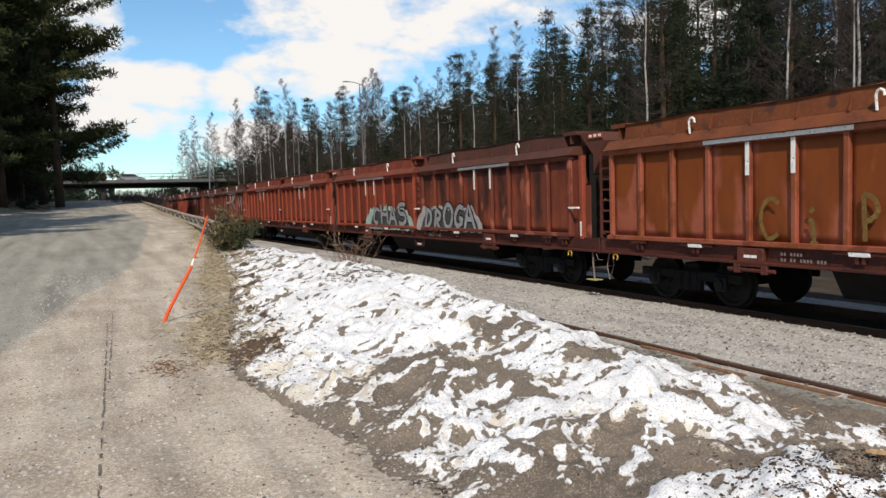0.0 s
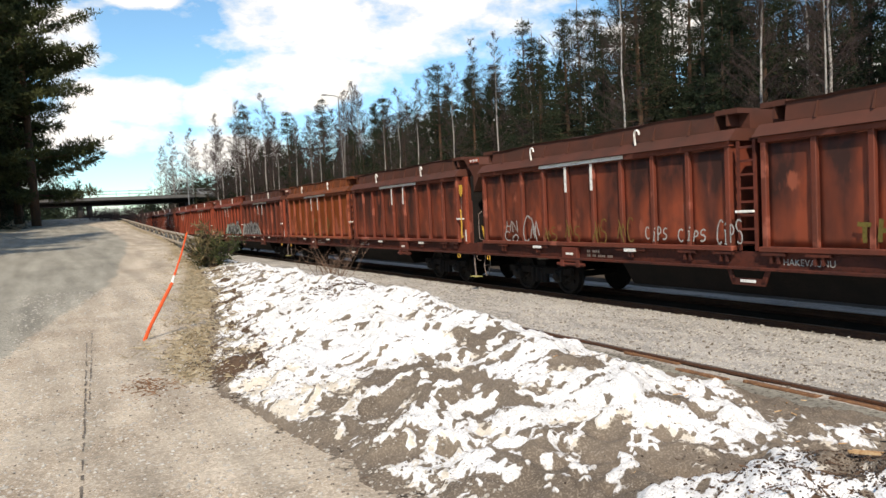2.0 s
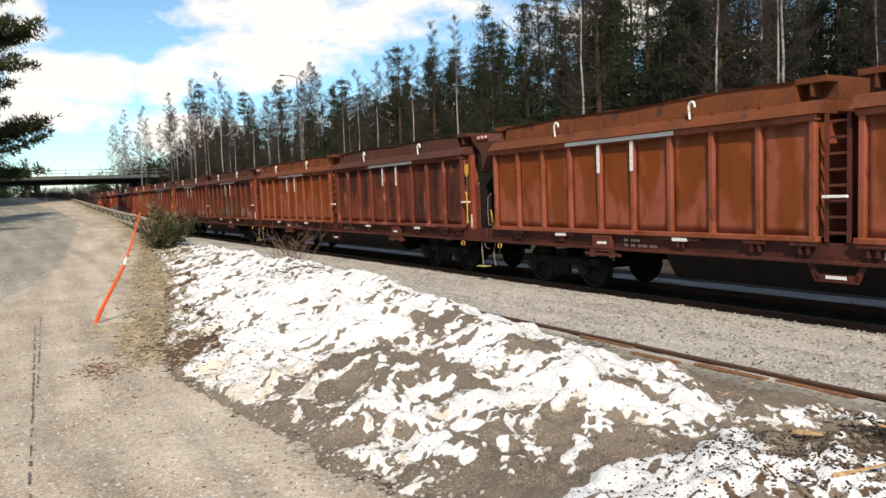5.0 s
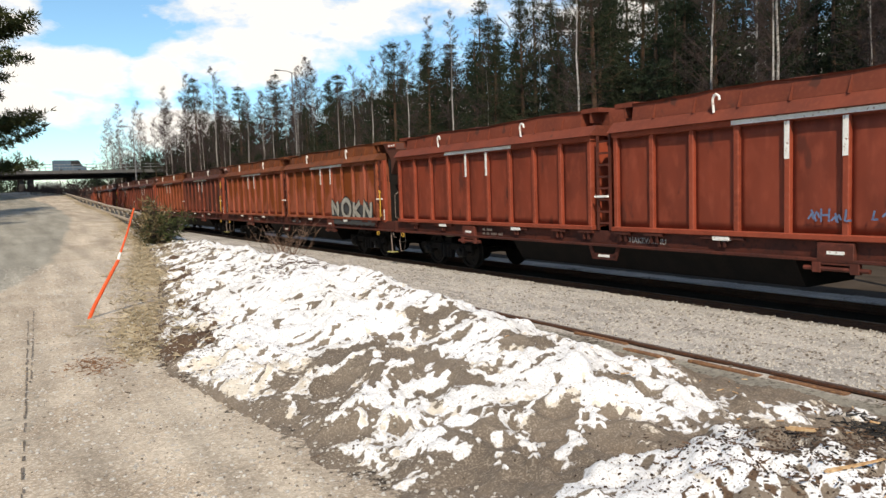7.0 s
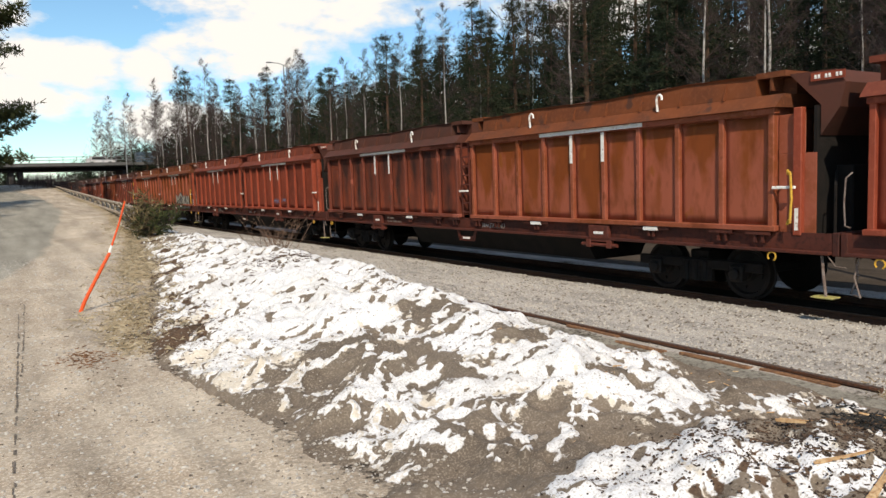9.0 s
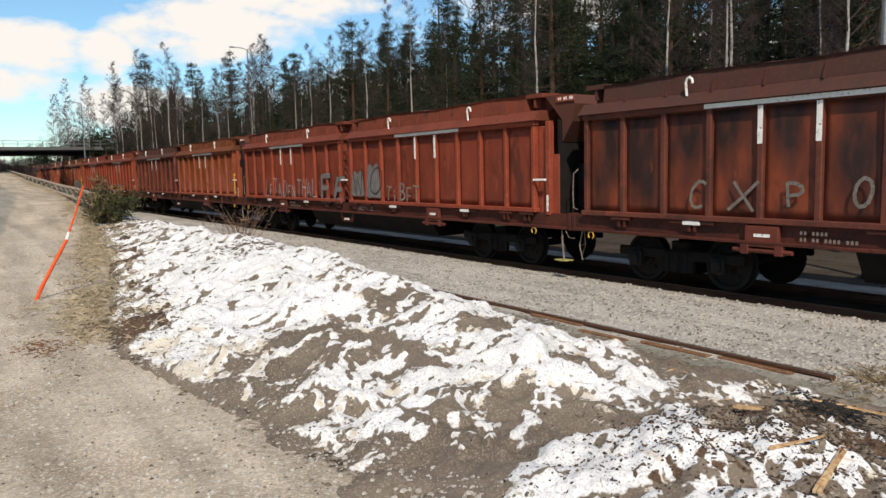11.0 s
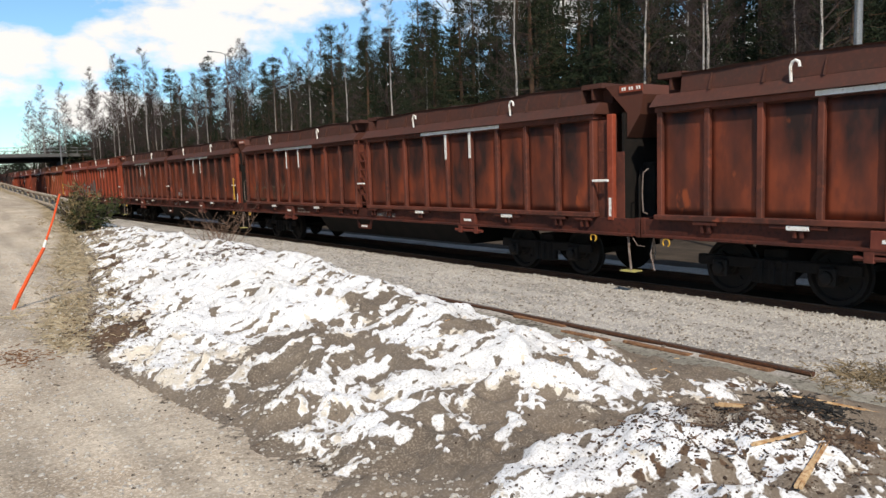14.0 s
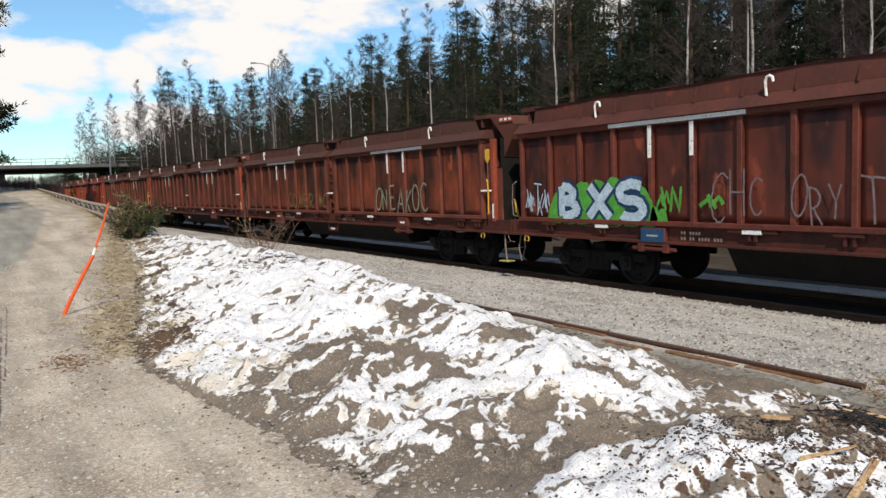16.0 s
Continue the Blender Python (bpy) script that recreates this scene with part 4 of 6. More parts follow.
    ring = cached("tow_ring", lambda: bar_path([(0, 0.07 * math.cos(a), 0.07 * math.sin(a)) for a in [k * 0.55 - 0.8 for k in range(10)]], 0.014), M["yellow"])
    step = cached("foot_step", lambda: step_mesh(), M["faded"])
    for y in (0.0, -17.2):
        piece("tow_ring", ring, wagon, pose(SIDE - 0.02, y - 0.15, 0.90), "yellow tow ring")
    for y in (-18.15,):
        fs = piece("foot_step", step, wagon, pose(SIDE + 0.05, y, 0.95), "pale steel foot step leg")
        piece("tread", cached("tread", lambda: boxes((-0.13, 0.10, -0.22, 0.12, -0.625, -0.60), bevel=0.008), M["tread"]), fs, None, "yellow-green step tread")
    # end platform with post, cabinet and brake stand
    post = cached("corner_post", lambda: boxes((-0.06, 0.06, -0.07, 0.07, 0, 1.95), bevel=0.012), M["red_rib"])
    pp = piece("corner_post", post, wagon, pose(SIDE + 0.10, -17.72, 1.24))
    piece("label_note", cached("post_note", lambda: boxes((-0.066, -0.062, -0.03, 0.03, 0.08, 0.42)), M["white"]), pp)

    def hood():
        bm = bmesh.new()
        ring = [(-17.47, 3.72), (-18.20, 3.70), (-18.36, 3.50), (-18.28, 3.15), (-17.99, 2.75), (-17.99, 3.2)]
        a = [bm.verts.new((-1.34, y, z)) for y, z in ring]
        b = [bm.verts.new((1.34, y, z)) for y, z in ring]
        for i in range(6):
            bm.faces.new((a[i], a[(i + 1) % 6], b[(i + 1) % 6], b[i]))
        bm.faces.new(a[::-1])
        bm.faces.new(b)
        bmesh.ops.recalc_face_normals(bm, faces=bm.faces)
        return bm
    piece("end_hood", cached("end_hood", hood, M["cover_dark"]), wagon)
    side_plate(wagon, style_b)

    for x0, x1, top in ((-0.9, -0.35, 2.3), (0.2, 0.8, 1.9)):
        piece("brake_cabinet", cached("brake_cabinet|%.1f" % top, lambda: boxes((x0, x1, -18.25, -17.98, 1.24, top), bevel=0.02), M["under"]), wagon)
    piece("brake_stand", cached("brake_stand", lambda: bar_path([(-1.2, -18.15, 1.24), (-1.2, -18.15, 2.0), (-1.0, -18.05, 2.2)], 0.022), M["under"]), wagon)
    piece("coupler", cached("coupler", lambda: bar_path([(0, -18.38, 1.0), (0, -18.75, 0.98)], 0.09, 8), M["under"]), wagon)
    buffer_me = cached("buffer", buffer_mesh, M["under"])
    for x0 in (-0.9, 0.9):
        piece("buffer", buffer_me, wagon, pose(x0, -18.38, 1.06))
        piece("buffer", buffer_me, wagon, pose(x0, 0.45, 1.06, 0, 0, 180) @ Matrix.Diagonal((1, 0.25, 1, 1)))
    # rung ladders between the two boxes and at the end
    lad = cached("ladder", ladder_mesh, M["maroon_rib"])
    for y in flags.get("ladders", (-8.66,)):
        piece("ladder", lad, wagon, pose(SIDE + 0.06, y, 1.3))
    for y in (-8.66, -17.55):
        piece("latch", cached("latch", lambda: boxes((-0.05, 0.0, -0.19, 0.19, -0.022, 0.022), bevel=0.006), M["white"]), wagon, pose(SIDE - 0.005, y, 1.98), "white-painted latch bar")
    if flags.get("yellow"):
        piece("handrail", cached("handrail", lambda: bar_path([(0, -0.02, 0.06), (-0.07, -0.04, 0.0), (-0.09, -0.10, 0.02), (-0.09, -0.12, 0.4), (-0.09, -0.10, 0.78), (-0.07, -0.04, 0.82), (0, 0.0, 0.76)], 0.020), M["yellow"]), wagon, pose(SIDE, -17.6, 1.42), "bright yellow handrail")
    if flags.get("yellow", 0) > 1:
        sign = piece("signal_flag", cached("signal_flag", flag_mesh, M["yellow"]), wagon, pose(SIDE - 0.01, -17.62, 2.62), "yellow five-sided tag")
        piece("hanger_rod", cached("hanger_rod", lambda: bar_path([(-0.004, 0, -1.2), (-0.004, 0, 0.0)], 0.008, 5), M["faded"]), sign)
        piece("brake_lever", cached("brake_lever", lambda: bar_path([(0, 0, 0), (-0.03, 0.06, 0.32), (0, 0.14, 0.42), (0.02, 0.10, 0.1)], 0.026), M["yellow"]), wagon, pose(SIDE + 0.35, -18.28, 1.35), "yellow brake lever")
    grab = cached("grab_rail", lambda: bar_path([(0.05, 0, 0), (-0.03, 0.03, 0.03), (-0.03, 0.05, 0.35), (-0.03, 0.03, 0.72), (0.05, -0.02, 0.8)], 0.012), M["faded"])
    piece("grab_rail", grab, wagon, pose(SIDE + 0.08, 0.36, 1.38), "thin pale steel grab rail")
    piece("end_step", cached("end_step", end_step_mesh, M["faded"]), wagon, pose(SIDE + 0.1, 0.30, 0.96), "pale bent-rod step at the wagon front")
    return wagon, sets


def side_plate(wagon, style):
    piece("end_side_plate", cached("end_side_plate|" + style, lambda: boxes((SIDE + 0.13, SIDE + 0.15, -17.98, -17.36, 1.26, 2.5), (SIDE + 0.13, SIDE + 0.15, -17.8, -17.36, 2.502, 3.1), bevel=0.004), M[style + "_rib"]), wagon)
    # red-brown steel wall, coloured near-black for the shade in the gap
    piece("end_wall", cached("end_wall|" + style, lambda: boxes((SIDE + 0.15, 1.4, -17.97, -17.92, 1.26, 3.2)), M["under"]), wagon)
    pl = piece("label_plate", cached("label_plate", lambda: boxes((-0.02, 0.0, -0.26, 0.26, -0.06, 0.06)), M["red_rib"]), wagon, pose(SIDE + 0.20, -18.1, 3.62))
    digit = cached("plate_digit", lambda: boxes((-0.025, -0.021, -0.018, 0.018, -0.03, 0.03)), M["white"])
    for q in (0, 1, 3, 4, 6, 7):
        piece("plate_digit", digit, pl, pose(0, -0.20 + 0.055 * q, 0))


def buffer_mesh():
    """A round buffer on its stem, pointing to -y."""
    bm = bmesh.new()
    tube(bm, [(0, 0, 0), (0, -0.20, 0)], 0.06, 8)
    tube(bm, [(0, -0.20, 0), (0, -0.235, 0)], 0.2, 14)
    return bm


def jack_mesh():
    bm = boxes((-0.07, 0.02, -0.36, -0.22, -0.16, 0.0), (-0.07, 0.02, 0.22, 0.36, -0.16, 0.0), (-0.06, 0.0, -0.3, 0.3, -0.04, 0.03), bevel=0.008)
    tube(bm, [(-0.03, -0.5, -0.1), (-0.03, 0.5, -0.1)], 0.035, 8)
    return bm


def foot_mesh():
    bm = bmesh.new()
    for a, b in (((-0.40, 0), (-0.30, -0.24)), ((0.40, 0), (0.30, -0.24))):
        vs = [bm.verts.new((x, q[0] + d, q[1])) for x in (-0.03, 0.0) for q, d in ((a, -0.05), (a, 0.05), (b, 0.05), (b, -0.05))]
        bmesh.ops.convex_hull(bm, input=vs)
    box(bm, -0.03, 0.0, -0.34, 0.34, -0.27, -0.15)
    return bm


def flag_mesh():
    """A five-sided tag, point down."""
    bm = bmesh.new()
    ring = [(-0.085, 0.10), (-0.085, 0.34), (0.085, 0.34), (0.085, 0.10), (0.0, 0.0)]
    a = [bm.verts.new((-0.012, y, z)) for y, z in ring]
    b = [bm.verts.new((0.0, y, z)) for y, z in ring]
    for i in range(5):
        bm.faces.new((a[i], a[(i + 1) % 5], b[(i + 1) % 5], b[i]))
    bm.faces.new(a[::-1])
    bm.faces.new(b)
    bmesh.ops.recalc_face_normals(bm, faces=bm.faces)
    return bm


def end_step_mesh():
    bm = bmesh.new()
    tube(bm, [(0, -0.10, 0), (-0.02, -0.04, -0.3), (-0.03, -0.14, -0.58)], 0.014)
    tube(bm, [(0.25, 0.10, 0), (0.23, 0.04, -0.3), (0.22, 0.14, -0.58)], 0.014)
    tube(bm, [(-0.03, -0.14, -0.58), (0.22, 0.14, -0.58)], 0.012)
    tube(bm, [(-0.02, -0.04, -0.3), (0.23, 0.04, -0.3)], 0.012)
    return bm


def step_mesh():
    bm = bmesh.new()
    tube(bm, [(0, 0.02, 0), (-0.02, -0.02, -0.3), (-0.02, -0.06, -0.6)], 0.022)
    tube(bm, [(0.02, -0.06, 0.0), (-0.02, -0.2, -0.14), (-0.02, -0.36, -0.15)], 0.009)
    return bm


def ladder_mesh():
    bm = bmesh.new()
    for s in (-0.17, 0.17):
        box(bm, -0.03, 0.0, s - 0.03, s + 0.03, 0, 1.9)
    for k in range(8):
        box(bm, -0.02, 0.01, -0.17, 0.17, 0.12 + 0.235 * k, 0.16 + 0.235 * k)
    return bm


TRAIN = []
PLAN = {-1: ("red", "dark", {}), -2: ("red", "red", {}), 0: ("orange", "dark", {"yellow": 2, "ladders": (-8.66, 0.22)}), 1: ("dark", "dark", {}), 2: ("orange", "dark", {"yellow": 2, "ladders": (-8.66, 0.22)}), 3: ("orange", "orange", {"yellow": 1, "ladders": (-8.66, -17.3)}),
        4: ("red", "red", {}), 5: ("dark", "orange", {"yellow": 1}), 6: ("red", "red", {}), 7: ("sooty", "sooty", {"yellow": 1}), 8: ("sooty", "sooty", {}), 9: ("sooty", "sooty", {"yellow": 2}), 10: ("maroon", "maroon", {}), 11: ("dark", "red", {})}
WORDS = {"sooty": "soot-blackened", "maroon": "dark maroon", "orange": "rust-orange", "red": "red-brown", "dark": "soot-darkened brown"}
for k in range(-12, 12):
    a, b, fl = PLAN.get(k, (("maroon", "dark", "red")[k % 3], ("dark", "maroon", "maroon")[k % 3], {}))
    fl = dict(fl)
    fl["label"] = "rusty wood-chip wagon, %s front box and %s rear box" % (WORDS[a], WORDS[b])
    fl["twist"] = (k * 7) % 5 - 2
    TRAIN.append((k, *freight_wagon(a, b, fl)))
WAGON = {k: w for k, w, s in TRAIN}

# ---- sprayed letters and stencils ----
blob(WAGON[-1], -3.56, -8.32, 1.20, 2.16, paint("mint", (0.42, 0.55, 0.48)), 0.002, 3)
blob(WAGON[-1], -4.20, -7.93, 1.27, 2.07, paint("grey", (0.07, 0.072, 0.075)), 0.004, 5)
tag_text(WAGON[-1], "CHAS", -4.45, 1.36, 0.715, 0.63, 0.240, paint("black", (0.02, 0.02, 0.022)), 0.006)
tag_text(WAGON[-1], "CHAS", -4.45, 1.36, 0.715, 0.63, 0.145, paint("letter_grey", (0.34, 0.34, 0.345)), 0.016)
blob(WAGON[-1], -8.55, -13.15, 1.26, 2.15, paint("white", (0.44, 0.42, 0.40)), 0.002, 4)
blob(WAGON[-1], -9.01, -12.88, 1.32, 2.08, paint("grey", (0.07, 0.072, 0.075)), 0.004, 6)
tag_text(WAGON[-1], "DROGA", -9.19, 1.37, 0.623, 0.64, 0.240, paint("black", (0.02, 0.02, 0.022)), 0.006)
tag_text(WAGON[-1], "DROGA", -9.19, 1.37, 0.623, 0.64, 0.145, paint("letter_grey", (0.34, 0.34, 0.345)), 0.016)
tag_text(WAGON[0], "C", -3.92, 1.43, 0.430, 0.60, 0.075, paint("gold", (0.21, 0.125, 0.035)), 0.006)
tag_text(WAGON[0], "I", -4.82, 1.43, 0.330, 0.54, 0.075, paint("gold", (0.21, 0.125, 0.035)), 0.006)
tag_text(WAGON[0], "P", -5.77, 1.37, 0.340, 0.65, 0.075, paint("gold", (0.21, 0.125, 0.035)), 0.006)
tag_text(WAGON[1], "HN", -1.06, 1.62, 0.283, 0.27, 0.030, paint("white", (0.44, 0.42, 0.40)), 0.006)
tag_text(WAGON[1], "CO", -1.03, 1.36, 0.283, 0.20, 0.030, paint("white", (0.44, 0.42, 0.40)), 0.006)
tag_text(WAGON[1], "C~", -1.84, 1.36, 0.323, 0.58, 0.040, paint("white", (0.44, 0.42, 0.40)), 0.006)
tag_text(WAGON[1], "~S", -2.78, 1.40, 0.261, 0.36, 0.030, paint("gold", (0.21, 0.125, 0.035)), 0.006)
tag_text(WAGON[1], "~S", -3.61, 1.37, 0.259, 0.48, 0.030, paint("gold", (0.21, 0.125, 0.035)), 0.006)
tag_text(WAGON[1], "~S", -4.58, 1.38, 0.213, 0.48, 0.030, paint("gold", (0.21, 0.125, 0.035)), 0.006)
tag_text(WAGON[1], "~C", -5.41, 1.36, 0.252, 0.54, 0.030, paint("gold", (0.21, 0.125, 0.035)), 0.006)
tag_text(WAGON[1], "CIPS", -6.24, 1.45, 0.133, 0.25, 0.028, paint("white", (0.44, 0.42, 0.40)), 0.006)
tag_text(WAGON[1], "CIPS", -7.10, 1.46, 0.154, 0.22, 0.028, paint("white", (0.44, 0.42, 0.40)), 0.006)
tag_text(WAGON[1], "CIPS", -8.01, 1.44, 0.131, 0.36, 0.028, paint("white", (0.44, 0.42, 0.40)), 0.006)
tag_text(WAGON[1], "THOME", -10.65, 1.46, 0.260, 0.31, 0.070, paint("lime", (0.155, 0.12, 0.028)), 0.006)
tag_text(WAGON[1], "R", -12.14, 1.44, 0.336, 0.35, 0.070, paint("lime", (0.155, 0.12, 0.028)), 0.006)
tag_text(WAGON[1], "~X", -12.70, 1.36, 0.356, 0.80, 0.045, paint("worn_silver", (0.33, 0.32, 0.30)), 0.006)
tag_text(WAGON[1], "A", -12.81, 1.89, 0.573, 0.35, 0.040, paint("lime", (0.155, 0.12, 0.028)), 0.006)
tag_text(WAGON[1], "HALL~", -13.79, 1.53, 0.259, 0.44, 0.060, paint("lime", (0.155, 0.12, 0.028)), 0.006)
tag_text(WAGON[1], "~Y", -15.65, 1.39, 0.242, 0.50, 0.040, paint("white", (0.44, 0.42, 0.40)), 0.006)
tag_text(WAGON[1], "CI", -16.58, 1.57, 0.147, 0.18, 0.030, paint("silver", (0.50, 0.51, 0.52)), 0.006)
tag_text(WAGON[1], "PO", -16.89, 1.36, 0.154, 0.28, 0.030, paint("silver", (0.50, 0.51, 0.52)), 0.006)
blob(WAGON[3], -13.58, -17.15, 1.11, 1.97, paint("grey", (0.07, 0.072, 0.075)), 0.002, 9)
tag_text(WAGON[3], "NOKN", -13.73, 1.36, 0.740, 0.54, 0.260, paint("black", (0.02, 0.02, 0.022)), 0.006)
tag_text(WAGON[3], "NOKN", -13.73, 1.36, 0.740, 0.54, 0.170, paint("beige", (0.42, 0.40, 0.35)), 0.016)
tag_text(WAGON[4], "~H~L", -13.07, 1.57, 0.155, 0.17, 0.030, paint("blue", (0.14, 0.20, 0.34)), 0.006)
tag_text(WAGON[4], "L~M", -14.00, 1.62, 0.139, 0.14, 0.030, paint("blue", (0.14, 0.20, 0.34)), 0.006)
tag_text(WAGON[5], "~C~", -2.42, 1.46, 0.414, 0.53, 0.012, paint("faint_chalk", (0.12, 0.075, 0.055)), 0.006)
tag_text(WAGON[5], "~OC~", -4.45, 1.54, 0.344, 0.50, 0.012, paint("faint_chalk", (0.12, 0.075, 0.055)), 0.006)
tag_text(WAGON[6], "LETADENTHAL", -2.09, 1.39, 0.360, 0.54, 0.030, paint("silver", (0.50, 0.51, 0.52)), 0.006)
tag_text(WAGON[6], "EE", -6.84, 1.36, 0.806, 0.75, 0.160, paint("dull_grey", (0.20, 0.185, 0.18)), 0.006)
blob(WAGON[6], -9.12, -9.89, 1.49, 2.42, paint("dull_grey", (0.20, 0.185, 0.18)), 0.002, 2)
blob(WAGON[6], -10.04, -10.85, 1.46, 2.53, paint("dull_grey", (0.20, 0.185, 0.18)), 0.002, 4)
tag_text(WAGON[6], "W", -9.23, 1.57, 0.540, 0.66, 0.030, paint("black", (0.02, 0.02, 0.022)), 0.006)
tag_text(WAGON[6], "O", -10.14, 1.54, 0.636, 0.63, 0.030, paint("black", (0.02, 0.02, 0.022)), 0.006)
tag_text(WAGON[6], "TIBET", -11.14, 1.38, 0.312, 0.41, 0.050, paint("grey_tag", (0.27, 0.21, 0.18)), 0.006)
tag_text(WAGON[7], "C", -2.37, 1.50, 0.360, 0.46, 0.052, paint("chalk", (0.20, 0.175, 0.155)), 0.006)
tag_text(WAGON[7], "X", -3.10, 1.47, 0.610, 0.52, 0.052, paint("chalk", (0.20, 0.175, 0.155)), 0.006)
tag_text(WAGON[7], "P", -4.10, 1.61, 0.420, 0.38, 0.052, paint("chalk", (0.20, 0.175, 0.155)), 0.006)
tag_text(WAGON[7], "O", -5.09, 1.58, 0.320, 0.46, 0.052, paint("chalk", (0.20, 0.175, 0.155)), 0.006)
tag_text(WAGON[7], "~O", -10.30, 1.46, 0.22, 0.30, 0.025, paint("silver", (0.50, 0.51, 0.52)), 0.006)
tag_text(WAGON[8], "Y", -0.64, 1.51, 0.320, 0.36, 0.034, paint("tan_chalk", (0.145, 0.115, 0.075)), 0.006)
tag_text(WAGON[8], "C", -1.21, 1.45, 0.610, 0.51, 0.034, paint("tan_chalk", (0.145, 0.115, 0.075)), 0.006)
tag_text(WAGON[8], "T", -2.43, 1.52, 0.290, 0.48, 0.034, paint("tan_chalk", (0.145, 0.115, 0.075)), 0.006)
tag_text(WAGON[8], "Y", -2.99, 1.54, 0.390, 0.40, 0.034, paint("tan_chalk", (0.145, 0.115, 0.075)), 0.006)
tag_text(WAGON[8], "W", -4.03, 1.62, 0.560, 0.16, 0.034, paint("tan_chalk", (0.145, 0.115, 0.075)), 0.006)
tag_text(WAGON[9], "COMER", -4.81, 1.47, 0.43, 0.46, 0.045, paint("sand", (0.24, 0.18, 0.065)), 0.006)
tag_text(WAGON[9], "~C", -7.69, 1.49, 0.270, 0.38, 0.050, paint("sand", (0.24, 0.18, 0.065)), 0.006)
tag_text(WAGON[9], "ONEAKOC", -11.89, 1.43, 0.38, 0.66, 0.045, paint("pale_green", (0.27, 0.29, 0.21)), 0.006)
blob(WAGON[10], -0.88, -3.85, 1.26, 2.26, paint("green", (0.09, 0.36, 0.05)), 0.002, 6)
tag_text(WAGON[10], "BXS", -1.22, 1.42, 0.72, 0.62, 0.31, paint("navy", (0.015, 0.05, 0.12)), 0.006, wild=0.25)
tag_text(WAGON[10], "BXS", -1.22, 1.42, 0.72, 0.62, 0.185, paint("pale_blue", (0.50, 0.62, 0.72)), 0.018, wild=0.25)
tag_text(WAGON[10], "~T~", -0.16, 1.48, 0.230, 0.53, 0.030, paint("pale_blue", (0.50, 0.62, 0.72)), 0.006)
blob(WAGON[10], -3.67, -4.09, 1.32, 1.68, paint("green", (0.09, 0.36, 0.05)), 0.002, 8)
tag_text(WAGON[10], "~N", -3.84, 1.52, 0.247, 0.43, 0.050, paint("green", (0.09, 0.36, 0.05)), 0.006)
tag_text(WAGON[10], "~", -4.75, 1.61, 0.460, 0.26, 0.070, paint("green", (0.09, 0.36, 0.05)), 0.006)
tag_text(WAGON[10], "~X", -0.22, 1.42, 0.25, 0.55, 0.022, paint("pale_blue", (0.50, 0.62, 0.72)), 0.008)
badge = piece("badge", mesh_of("badge", boxes((-0.098, -0.0905, -0.27, 0.27, 0.0, 0.24)), paint("badge_blue", (0.02, 0.07, 0.16))), WAGON[10], pose(SIDE + 0.05, -3.75, 1.0), "dark blue painted plate")
piece("badge_mark", mesh_of("badge_mark", boxes((-0.102, -0.0985, -0.13, 0.13, 0.10, 0.13)), paint("white", (0.44, 0.42, 0.40))), badge)
tag_text(WAGON[10], "CHC", -4.93, 1.45, 0.333, 0.68, 0.030, paint("violet_grey", (0.20, 0.155, 0.16)), 0.006)
tag_text(WAGON[10], "ORY", -6.39, 1.46, 0.267, 0.58, 0.030, paint("violet_grey", (0.20, 0.155, 0.16)), 0.006)
tag_text(WAGON[10], "T", -7.47, 1.48, 0.320, 0.57, 0.032, paint("violet_grey", (0.20, 0.155, 0.16)), 0.006)
tag_text(WAGON[-4], "HKM", -29.57, 1.97, 1.827, 1.12, 0.100, paint("silver", (0.50, 0.51, 0.52)), 0.006)


def stencil():
    cu = bpy.data.curves.new("stencil", "FONT")
    cu.body, cu.size, cu.extrude = "HAKEVAUNU", 0.155, 0.001
    ob = bpy.data.objects.new("stencil", cu)
    me = bpy.data.meshes.new_from_object(ob)
    bpy.data.objects.remove(ob)
    me.name = "stencil"
    me.materials.append(paint("stencil", (0.42, 0.40, 0.38)))
    return me


STENCIL = stencil()
for k, w, sets in TRAIN:
    piece("stencil", STENCIL, w, Matrix(((0, 0, -1, -1.4945), (-1, 0, 0, -9.32), (0, 1, 0, 1.075), (0, 0, 0, 1))), "white stencilled word")

# ---- trees ----
def clump(verts, faces, p, size, rnd, n=7, wide=1.0):
    for _ in range(n):
        d = Vector((rnd.gauss(0, 1), rnd.gauss(0, 1), rnd.gauss(0.3, 0.8))).normalized()
        u = d.orthogonal().normalized()
        u.rotate(Matrix.Rotation(rnd.uniform(0, 6.3), 3, d))
        o = p + d * size * rnd.uniform(0.0, 0.4)
        i = len(verts)
        ln, wd = size * rnd.uniform(0.8, 1.5), size * rnd.uniform(0.05, 0.11) * wide
        verts += [o - u * wd, o + d * ln * 0.55 - u * wd * 0.9, o + d * ln, o + d * ln * 0.5 + u * wd]
        faces.append((i, i + 1, i + 2, i + 3))


def mesh_py(name, verts, faces, mat):
    me = bpy.data.meshes.new(name)
    me.from_pydata([tuple(v) for v in verts], [], faces)
    me.materials.append(mat)
    return me


